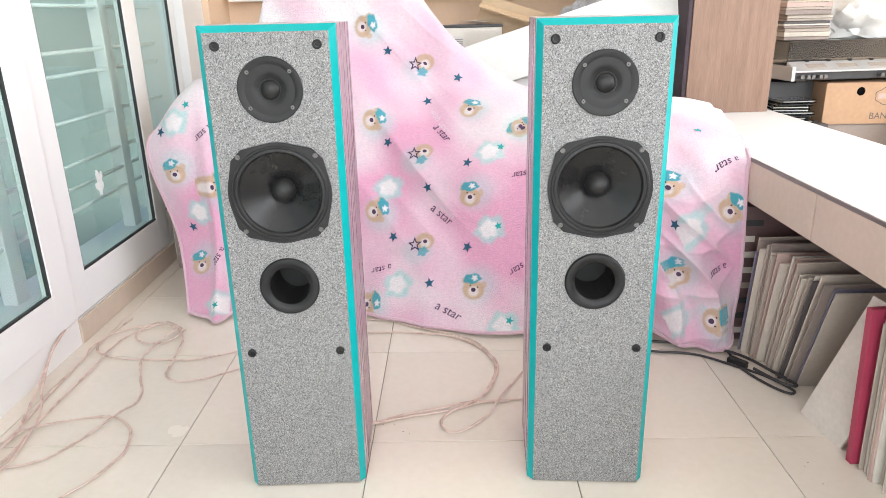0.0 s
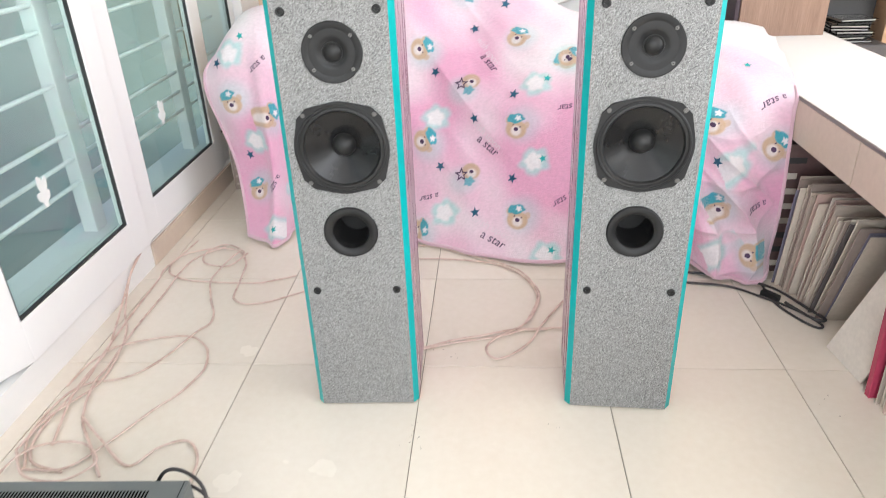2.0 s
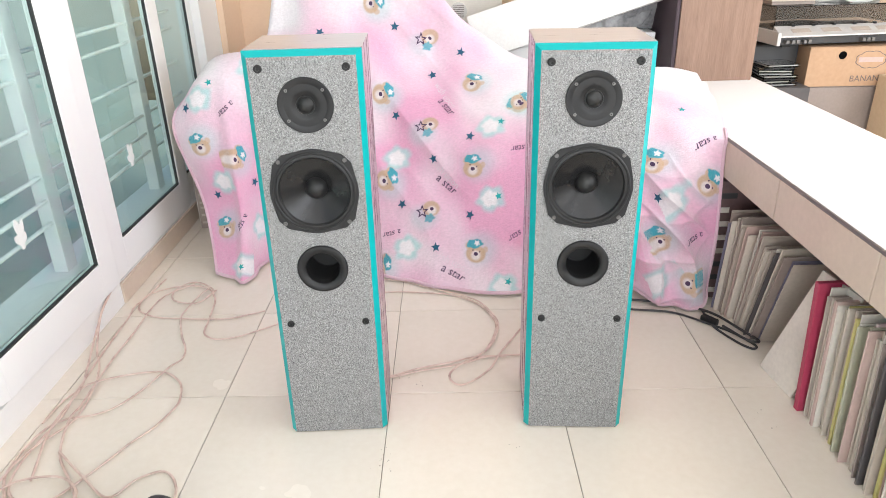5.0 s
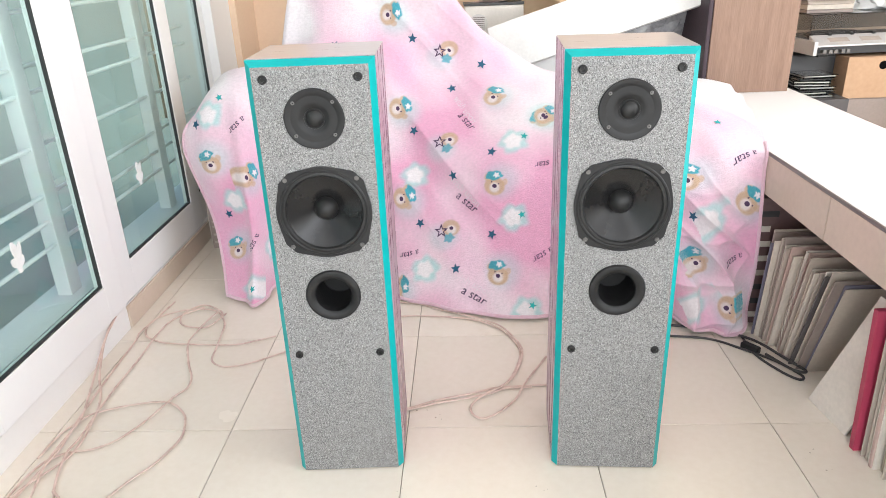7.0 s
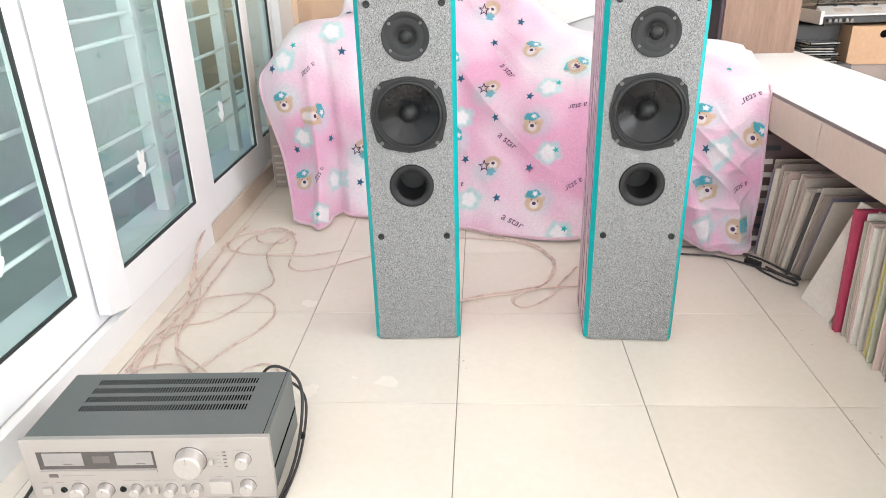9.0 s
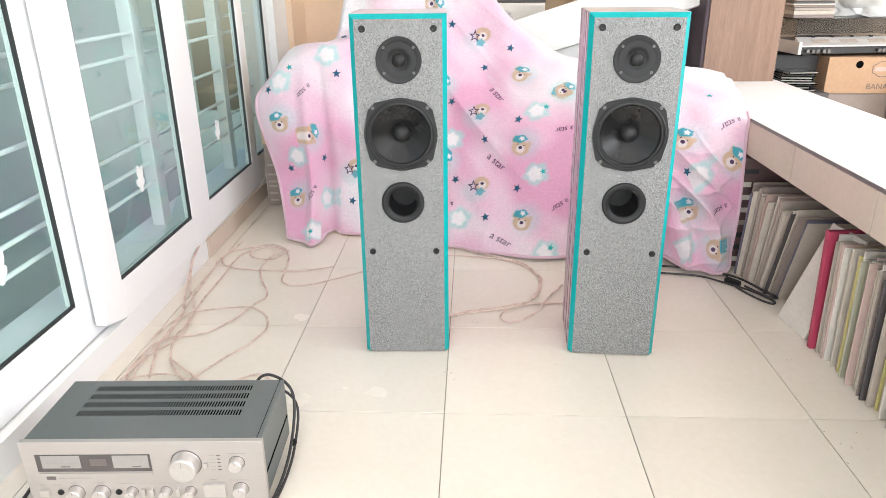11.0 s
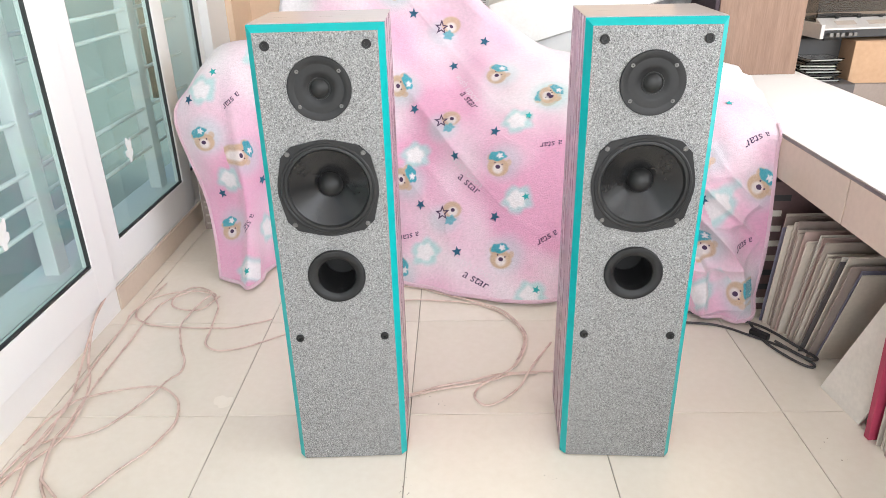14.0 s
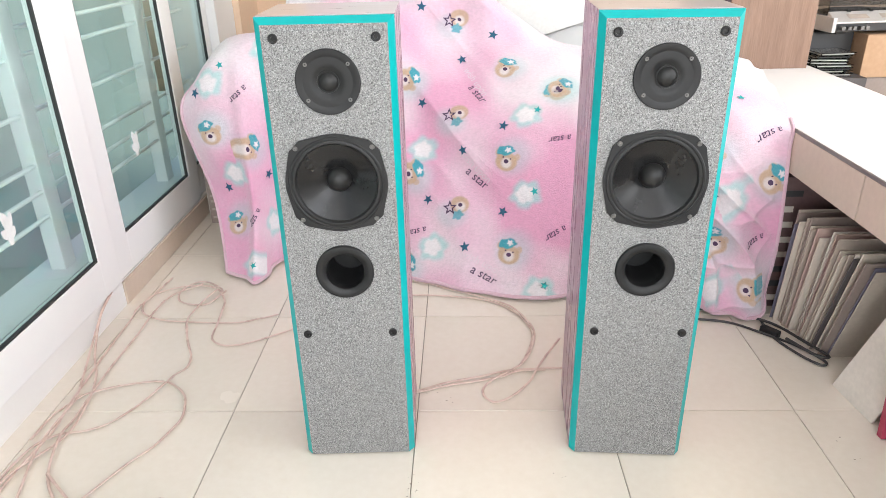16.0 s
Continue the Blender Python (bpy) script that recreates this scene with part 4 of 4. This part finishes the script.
M_NAVY = mat("navy_print", (0.035, 0.09, 0.17), 0.9, 0, (0.02, 0.12, 0.20), 60, 300, bump=0.4, bump_scale=500)
M_AQUA = mat("aqua_print", (0.03, 0.42, 0.42), 0.9, bump=0.4, bump_scale=500)
M_INK = mat("plum_print", (0.09, 0.05, 0.11), 0.9, bump=0.4, bump_scale=500)


def on_cloth(name, bm, u, v, a, material, label=""):
    """Lays a flat shape, drawn in x and y, on the cloth."""
    p, ru, uu, n, r3, u3 = print_frame(u, v, radians(a))
    for w in bm.verts:
        s = ru * w.co.x + uu * w.co.y
        w.co = Vector(cloth(np.array(np.clip(u + s[0], 0, 10)), np.array(np.clip(v + s[1], 0, 5))) + n * (0.0016 + max(0.0, w.co.z)))
    bmesh.ops.recalc_face_normals(bm, faces=bm.faces[:])
    return part(name, bm, material, blanket, label)


def star_shape(r, hollow=False, thick=0.0008):
    bm = bmesh.new()
    ring = [(r * (1.0 if k % 2 == 0 else 0.42) * math.sin(math.pi * k / 5), r * (1.0 if k % 2 == 0 else 0.42) * math.cos(math.pi * k / 5)) for k in range(10)]
    outer = [bm.verts.new((x, y, thick)) for x, y in ring]
    if hollow:
        inner = [bm.verts.new((x * 0.58, y * 0.58, thick)) for x, y in ring]
        for k in range(10):
            bm.faces.new((outer[k], outer[(k + 1) % 10], inner[(k + 1) % 10], inner[k]))
    else:
        c = bm.verts.new((0, 0, thick))
        for k in range(10):
            bm.faces.new((c, outer[k], outer[(k + 1) % 10]))
    return bm


def spot_shape(cx, cy, rx, ry, thick=0.0010):
    bm = bmesh.new()
    bm.faces.new([bm.verts.new((cx + rx * math.cos(k * math.pi / 6), cy + ry * math.sin(k * math.pi / 6), thick)) for k in range(12)])
    return bm


def text_shape(text, size):
    cu = bpy.data.curves.new("lettering", "FONT")
    cu.body, cu.size, cu.align_x, cu.align_y, cu.shear = text, size, 'CENTER', 'CENTER', 0.15
    tmp = bpy.data.objects.new("lettering", cu)
    scene.collection.objects.link(tmp)
    me = bpy.data.meshes.new_from_object(tmp.evaluated_get(bpy.context.evaluated_depsgraph_get()))
    bpy.data.objects.remove(tmp)
    bm = bmesh.new()
    bm.from_mesh(me)
    bmesh.ops.subdivide_edges(bm, edges=bm.edges[:], cuts=1)
    return bm


for k, (u, v) in enumerate(STARS):
    on_cloth("star", star_shape(0.0165), u, v, 17 * k % 60, M_NAVY, "navy printed star")
for k, (u, v) in enumerate(MINT_STARS):
    on_cloth("star", star_shape(0.0125), u, v, 25 * k % 60, M_AQUA, "aqua printed star")
for u, v in STAR_BEARS:
    on_cloth("star_outline", star_shape(0.023, True), u - 0.04, v, 10, M_INK, "dark outlined star")
    on_cloth("spot", spot_shape(0.022, 0.012, 0.0065, 0.0055), u, v, 0, M_INK)
for u, v, a in HAT_BEARS:
    on_cloth("spot", spot_shape(0.003, -0.013, 0.0075, 0.006), u, v, a, M_INK)
    on_cloth("spot", spot_shape(-0.009, -0.003, 0.0022, 0.0024), u, v, a, M_INK)
    on_cloth("spot", spot_shape(0.014, -0.004, 0.0022, 0.0024), u, v, a, M_INK)
for u, v, a in TEXTS:
    on_cloth("lettering", text_shape("a star", 0.036 if a < 90 else 0.028), u, v, a, M_INK, "dark printed words")
M_PALE_PRINT = mat("pale_print", (0.87, 0.72, 0.79), 0.9, bump=0.4, bump_scale=500)
for u, v, a in TEXTS[:3]:
    on_cloth("lettering", text_shape("wish upon", 0.032), u - 0.02, v + 0.15, a, M_PALE_PRINT, "pale printed words")


# ---- things by the window corner ----
def carton(name, label, x0, x1, y0, y1, z0, z1, material, cat="box", group=""):
    b = thing(name, label, cat, Matrix.Translation(((x0 + x1) / 2, (y0 + y1) / 2, z0)), group)
    w, d, h = (x1 - x0) / 2, (y1 - y0) / 2, z1 - z0
    part("body", box(-w, w, -d, d, 0, h - 0.002, 0.0025), material, b)
    part("flap", box(-w + 0.001, -0.001, -d + 0.001, d - 0.001, h - 0.0018, h + 0.001), material, b)
    part("flap", box(0.001, w - 0.001, -d + 0.001, d - 0.001, h - 0.0018, h + 0.001), material, b)
    return b


low_box = carton("carton", "dark printed carton standing in the corner by the window", -0.798, -0.66, 1.47, 1.72, 0.0, 0.262, SLEEVES[3])
for z in (0.02, 0.05, 0.08, 0.10, 0.13, 0.17):
    part("print_bar", box(-0.060, -0.060 + 0.035, -0.1262, -0.1252, z, z + 0.008), SLEEVES[1], low_box)
part("white_corner", box(-0.0700, -0.0685, -0.127, -0.09, 0.03, 0.15), SLEEVES[2], low_box)
carton("carton", "pale brown carton stacked on a dark carton by the window", -0.798, -0.67, 1.46, 1.71, 0.2635, 0.47, M_CARD_LIGHT)

# ---- records and other things under the bench ----
rnd = random.Random(7)


def sleeve(y, thick, height, x, lean, material, label, twist=0.0):
    s = tagged(part("record_sleeve", box(0, 0.312, -thick / 2, thick / 2, 0, height, min(0.0012, thick * 0.3), 1), material), label, "record", "records under the bench")
    s.matrix_basis = pose(x, y, abs(math.sin(radians(lean))) * thick / 2, lean, 0, twist)
    return s


y = 0.302
names = ["cream", "grey-brown", "white", "dark brown", "pinkish", "black", "yellow", "olive", "dark blue", "pale pink"]
red = sleeve(0.312, 0.016, 0.315, 0.928, -4.0, M_RED, "red box set standing among the records", 2)
k = 0
while y > -0.95:
    th = rnd.choice((0.0035, 0.004, 0.005, 0.0065, 0.009))
    i = rnd.choice((0, 0, 2, 2, 1, 1, 3, 4, 9, 5, 6, 7, 0, 2, 2, 0, 1)) if k > 9 else (2, 1, 0, 2, 4, 2, 0, 6, 1, 0)[k]
    y -= th + 0.0012
    sleeve(y, th, rnd.uniform(0.290, 0.315), rnd.uniform(0.934, 0.964), -2.2 + rnd.uniform(-0.6, 0.6), SLEEVES[i], names[i] + " record sleeve standing upright under the bench", rnd.uniform(-1.0, 1.0))
    y -= 0.0016
    k += 1
y = 0.60
k = 0
while y < 0.80:
    th = rnd.choice((0.0025, 0.003, 0.003, 0.004, 0.005, 0.008))
    i = (0, 8, 3, 1, 0, 5, 2, 1, 2, 0, 3, 0, 1, 2, 3, 4, 0, 2, 1, 0, 9, 4, 2, 1, 0, 3, 1, 0)[k % 28]
    lean = 19 - 14 * (y - 0.60) / 0.2
    sleeve(y, th, rnd.uniform(0.278, 0.314), 0.957 - 0.05 * (y - 0.6) / 0.2 + rnd.uniform(-0.012, 0.012), lean, SLEEVES[i], names[i] + " record sleeve leaning under the bench", rnd.uniform(-1, 1))
    y += (th + 0.0015) / math.cos(radians(lean)) + 0.0012
    k += 1

# a plain white sleeve leaning out at an angle
bm = bmesh.new()
ca, cb, cc, cd = Vector((0.921, 0.488, 0.001)), Vector((0.936, 0.355, 0.001)), Vector((0.985, 0.262, 0.312)), Vector((0.970, 0.395, 0.312))
n = (cb - ca).cross(cd - ca).normalized() * 0.0045
vs = [bm.verts.new(p) for p in (ca, cb, cc, cd, ca - n, cb - n, cc - n, cd - n)]
for f in ((0, 1, 2, 3), (7, 6, 5, 4), (0, 4, 5, 1), (1, 5, 6, 2), (2, 6, 7, 3), (3, 7, 4, 0)):
    bm.faces.new([vs[i] for i in f])
bmesh.ops.recalc_face_normals(bm, faces=bm.faces[:])
tagged(part("record_sleeve", bm, SLEEVES[2]), "plain white inner sleeve leaning askew against the records", "record", "records under the bench")

rack = thing("cassette_rack", "dark rack of cassettes under the far end of the bench", "rack", Matrix.Translation((0.905, 0.845, 0)))
part("body", box(0, 0.28, 0.0, 0.36, 0.0, 0.365, 0.002), mat("rack_brown", (0.17, 0.105, 0.10), 0.6, 0, (0.12, 0.075, 0.075), 9, 90), rack)
for r in range(9):
    for c in range(3):
        if rnd.random() < 0.8:
            part("cassette", box(-0.003 - 0.002 * rnd.random(), 0.004, 0.012 + c * 0.115, 0.115 + c * 0.115, 0.012 + r * 0.038, 0.030 + r * 0.038, 0.001, 1), rnd.choice((M_DKGREY, SLEEVES[5], SLEEVES[3], SLEEVES[8])), rack)
            part("spine_label", box(-0.0062, -0.0052, 0.02 + c * 0.115, 0.02 + c * 0.115 + rnd.uniform(0.02, 0.06), 0.016 + r * 0.038, 0.026 + r * 0.038), rnd.choice((SLEEVES[2], SLEEVES[1], SLEEVES[0])), rack)
for r in range(8):
    w0 = rnd.uniform(0.02, 0.045)
    part("front_label", box(0.004, 0.004 + w0, -0.0012, 0.0005, 0.02 + r * 0.042, 0.036 + r * 0.042), rnd.choice((SLEEVES[2], SLEEVES[1], M_DKGREY)), rack)

# ---- brown loudspeaker on the bench ----
bs = thing("bookshelf_speaker", "large walnut veneered loudspeaker standing on the bench", "loudspeaker", pose(1.018, 1.605, 0.488, 0, 0, 1.0))
part("cabinet", box(-0.034, 0.252, 0, 0.43, 0, 0.62, 0.002), M_WALNUT, bs, "walnut veneer cabinet")
part("grille_cloth", box(-0.050, -0.0342, 0.004, 0.426, 0.004, 0.616, 0.004), M_DARKSIDE, bs, "dark plum grille cloth")

# ---- far corner: turntable, boxes, discs ----
carton("carton", "grey-brown carton on the floor behind the bench", 1.68, 2.20, 1.98, 2.38, 0.0, 0.378, SLEEVES[3])
ban = carton("fruit_box", "brown cardboard banana box with round hand holes and printed fruit logo", 1.655, 2.14, 1.97, 2.35, 0.3805, 0.541, M_CARD)
for x in (-0.105, 0.14):
    h = part("hand_hole", lathe([(0.0, 0.0006), (0.016, 0.0006), (0.0165, 0.0)], 24), M_VOID, ban)
    h.location = (x, -0.1902, 0.128)
cl = bmesh.new()
vs = []
for k in range(48):
    a = 2 * math.pi * k / 48
    r = 1 + 0.10 * abs(math.sin(4 * a))
    vs.append(cl.verts.new((0.060 * r * math.cos(a), -0.0006, 0.034 * r * math.sin(a))))
inner = [cl.verts.new((v.co.x * 0.94, -0.0006, v.co.z * 0.92)) for v in vs]
for k in range(48):
    cl.faces.new((vs[k], vs[(k + 1) % 48], inner[(k + 1) % 48], inner[k]))
part("cloud_emblem", cl, M_PRINT, ban, "printed cloud outline").location = (0.015, -0.1902, 0.108)
part("emblem_bar", box(-0.035, 0.065, -0.1912, -0.1901, 0.098, 0.118), SLEEVES[4], ban)
lettering("lettering", "BANANA", 0.036, pose(0.015, -0.1908, 0.030, 90, 0, 0), M_PRINT, ban, "printed capitals")
carton("carton", "pale brown carton on the floor behind the bench", 1.95, 2.25, 1.78, 1.955, 0.0, 0.43, M_CARD_LIGHT)
carton("carton", "dark box under a pile of disc cases", 1.36, 1.648, 1.90, 2.38, 0.0, 0.392, SLEEVES[5])
carton("carton", "black carton behind the disc cases", 1.40, 1.648, 2.06, 2.37, 0.3935, 0.540, M_DKGREY)
for i in range(8):
    w = rnd.uniform(-0.016, 0.016)
    case_m = pose(1.525 + w, 1.985 + abs(w), 0.3935 + i * 0.0113, 0, 0, rnd.uniform(-8, 8))
    cdc = thing("disc_case", "clear plastic disc case in a pile behind the bench", "disc case", case_m, "disc cases")
    part("tray", box(-0.064, 0.066, -0.056, 0.056, 0.0025, 0.0065, 0.001, 1), [M_SILVER, M_BEIGE, M_DKGREY, M_SILVER][i % 4], cdc)
    part("base", box(-0.071, 0.071, -0.062, 0.062, 0.0, 0.0016, 0.0004, 1), M_CLEAR, cdc, "clear plastic base")
    part("spine", box(-0.071, -0.0665, -0.062, 0.062, 0.0018, 0.0085, 0.0004, 1), M_CLEAR, cdc, "clear plastic spine")
    part("lid", box(-0.071, 0.071, -0.0625, 0.062, 0.0087, 0.0107, 0.0005, 1), M_CLEAR, cdc, "clear plastic lid")

tt = thing("turntable", "silver and black turntable with smoked dust cover, on top of boxes", "turntable", pose(1.790, 2.185, 0.5425, 0, 0, 6))
part("base", box(-0.30, 0.30, -0.19, 0.18, 0.012, 0.055, 0.003), M_DKGREY, tt, "dark grey plinth")
deck = box(-0.30, 0.30, -0.21, -0.14, 0.044, 0.082, 0.002)
for v in deck.verts:
    if v.co.z > 0.06:
        v.co.z -= 0.032 * (-0.14 - v.co.y) / 0.07
part("control_deck", deck, M_SILVER, tt, "silver sloping control strip")
part("end_cheek", box(-0.315, -0.30, -0.21, 0.18, 0.012, 0.066, 0.002), M_SILVER, tt)
for x in (-0.27, -0.245, -0.225, -0.195, -0.175, 0.06, 0.08, 0.10):
    part("key", box(x - 0.007, x + 0.007, -0.2135, -0.19, 0.020, 0.033, 0.001), M_TRIM_GREY, tt)
for x in (-0.22, -0.13, -0.04, 0.05, 0.14):
    part("hinge_clip", box(x - 0.006, x + 0.006, -0.150, -0.136, 0.079, 0.088, 0.001), M_BLACK, tt)
for x in (-0.20, -0.07, 0.06, 0.17):
    part("label_strip", box(-0.04, 0.04, -0.014, 0.014, 0.0, 0.0008), SLEEVES[1], tt).matrix_basis = pose(x, -0.176, 0.0662, 24.5, 0, 0)
pl = part("platter", lathe([(0.0, 0.010), (0.14, 0.010), (0.15, 0.006), (0.15, 0.0)], 48), M_RUBBER, tt, "black platter")
pl.rotation_euler, pl.location = (radians(-90), 0, 0), (-0.05, 0.02, 0.0552)
lid = bmesh.new()
for a in ((-0.295, 0.295, -0.135, -0.131, 0.067, 0.155), (-0.295, 0.295, 0.172, 0.176, 0.067, 0.155), (-0.295, -0.291, -0.1305, 0.1715, 0.067, 0.155), (0.291, 0.295, -0.1305, 0.1715, 0.067, 0.155), (-0.295, 0.295, -0.135, 0.176, 0.1555, 0.159)):
    box(*a, bm=lid)
dc = part("dust_cover", lid, glass("smoked_plastic", (0.42, 0.43, 0.44), 0.02), tt, "smoked clear dust cover")
dc.visible_shadow = False
for x in (-0.25, 0.25):
    for yy in (-0.15, 0.13):
        part("foot", box(x - 0.02, x + 0.02, yy - 0.02, yy + 0.02, 0.0, 0.0125, 0.002), M_RUBBER, tt)
pile_z = 0.7025
for i in range(13):
    w, th = rnd.uniform(-0.012, 0.012), rnd.choice((0.006, 0.009, 0.013, 0.018))
    tagged(part("record_sleeve", box(1.50 + w, 1.68 + w, 2.06 + w, 2.31, pile_z, pile_z + th, 0.0015, 1), SLEEVES[(3, 0, 1, 3, 2, 5, 1, 0, 3, 1, 4, 0, 3)[i]]), "flat lying record box in a pile on the turntable", "record", "pile on the turntable")
    pile_z += th + 0.0008


def crumple(name, label, centre, size, material, seed, cat, subdiv=4):
    bm = bmesh.new()
    bmesh.ops.create_icosphere(bm, subdivisions=subdiv, radius=1)
    off = Vector((seed * 3.1, seed * 1.7, seed))
    for v in bm.verts:
        p = v.co.copy()
        r = 1 + 0.35 * noise.noise(p * 1.6 + off) + 0.16 * abs(noise.noise(p * 4 + off)) - 0.12 * abs(noise.noise(p * 8 - off))
        v.co = Vector((p.x * size[0], p.y * size[1], max(p.z, -0.55) * size[2])) * r
    zmin = min(v.co.z for v in bm.verts)
    for v in bm.verts:
        v.co.z = max(v.co.z, zmin * 0.8)
    zmin = min(v.co.z for v in bm.verts)
    o = tagged(part(name, bm, material, None, "", True), label, cat)
    o.location = (centre[0], centre[1], centre[2] - zmin)
    return o


crumple("plastic_bag", "crumpled white plastic bag lying on the turntable", (1.875, 2.20, 0.7025), (0.16, 0.13, 0.11), M_BAG, 2, "bag")
crumple("dark_bag", "crumpled dark bag behind the white plastic bag", (1.80, 2.33, 0.7025), (0.11, 0.05, 0.17), M_DARKSIDE, 5, "bag", 3)

# ---- behind the blanket: sideboard, radio, carton, board ----
sb = thing("sideboard", "low white sideboard behind the blanket", "sideboard", Matrix.Translation((0.40, 2.02, 0)))
part("body", box(-0.62, 0.54, -0.24, 0.36, 0.0, 0.62, 0.004), M_WHITE_WALL, sb)
part("top", box(-0.63, 0.55, -0.25, 0.37, 0.6205, 0.645, 0.003), M_WHITE_TOP, sb)
tagged(part("ledge", box(WX + 0.04, 1.2, BY - 0.10, BY - 0.0005, 0.90, 0.925, 0.003), M_WHITE_WALL), "white ledge along the back wall", "ledge", kind="structure")
rad = thing("radio", "old beige radio with louvred speaker grille, on the sideboard", "radio", pose(0.265, 1.99, 0.645, 0, 0, 3))
part("case", box(-0.115, 0.115, 0, 0.10, 0, 0.135, 0.004), M_BEIGE, rad)
part("top_strip", box(-0.117, 0.117, -0.002, 0.10, 0.1355, 0.146, 0.002), M_DKGREY, rad)
for i in range(16):
    part("louvre", box(-0.03, 0.108, -0.003, -0.0002, 0.012 + i * 0.0072, 0.0155 + i * 0.0072), M_BEIGE, rad)
part("dial", lathe([(0.0, 0.003), (0.034, 0.003), (0.036, 0.0)], 32), M_SILVER, rad, "round speaker grille").location = (-0.062, -0.0002, 0.07)
for i in range(7):
    part("dial_slot", box(-0.085, -0.039, -0.0042, -0.0031, 0.048 + i * 0.0072, 0.0505 + i * 0.0072), M_PRINT, rad)
for i in range(4):
    tagged(part("paper_sheet", box(-0.06, 0.04, -0.04, 0.05, 0, 0.0012), SLEEVES[(9, 4, 2, 0)[i]]), "loose papers lying on the radio", "paper", "papers").matrix_basis = pose(0.255 + 0.012 * i, 2.045, 0.7915 + i * 0.0045, 0, 0, 20 * i - 25)
ob = thing("open_carton", "open pale brown carton lying tilted on the sideboard", "box", pose(0.47, 2.16, 0.72, 0, 17, -8))
for a in ((-0.19, 0.19, -0.10, -0.096, 0.0, 0.13), (-0.19, 0.19, 0.096, 0.10, 0.0, 0.13), (-0.19, -0.186, -0.0955, 0.0955, 0, 0.13), (0.186, 0.19, -0.0955, 0.0955, 0, 0.13)):
    part("side", box(*a), M_CARD_LIGHT, ob)
part("bottom", box(-0.186, 0.186, -0.0955, 0.0955, 0.0, 0.004), M_CARD_LIGHT, ob)
part("flap", box(-0.19, 0.19, -0.17, -0.101, 0.120, 0.124), M_CARD_LIGHT, ob).rotation_euler = (radians(12), 0, 0)
tagged(part("support_box", box(0.42, 0.62, 2.06, 2.26, 0.6455, 0.735, 0.003), M_CARD), "small brown carton under the open carton", "box")
tagged(part("white_board", box(-0.36, 0.42, -0.012, 0.012, -0.075, 0.095, 0.003), M_BOARD), "long white board leaning across behind the blanket", "board").matrix_basis = pose(0.60, 1.73, 0.735, -20, -17, 0)
crumple("grey_wrap", "crumpled grey plastic wrap on the sideboard", (0.80, 1.90, 0.645), (0.20, 0.09, 0.17), M_GREYBAG, 9, "wrap", 5)

# ---- dirt on the floor ----
for cx, cy, n_s, spread in ((0.0, 0.17, 14, 0.03), (-0.05, 0.36, 10, 0.05), (0.83, -0.10, 12, 0.05), (0.30, 0.20, 3, 0.05), (0.83, 0.27, 5, 0.04), (0.05, 0.45, 8, 0.04)):
    bm = bmesh.new()
    for k in range(n_s):
        px, py, rr = cx + rnd.gauss(0, spread * 0.5), cy + rnd.gauss(0, spread * 0.5), rnd.uniform(0.0006, 0.0022)
        vs = [bm.verts.new((px + rr * math.cos(q) * rnd.uniform(0.5, 1.5), py + rr * math.sin(q) * rnd.uniform(0.5, 1.2), 0.0006)) for q in (0, 1.1, 2.3, 3.4, 4.5, 5.4)]
        bm.faces.new(vs)
    tagged(part("dirt", bm, M_GROUT), "specks of dirt on the floor tiles", "dirt", kind="stuff")

# ---- floor tiles, last ----
tile = box(-0.1992, 0.1992, -0.1992, 0.1992, -0.004, 0.0, 0.0008, 1)
tile_mesh = bpy.data.meshes.new("tile")
tile.to_mesh(tile_mesh)
tile.free()
tile_mesh.materials.append(M_TILE)
for i in range(-3, 8):
    for j in range(-8, 7):
        t = new("tile", tile_mesh)
        t.parent = floor
        t.location = (i * 0.4 + 0.2, j * 0.4 + 0.2, 0.0)
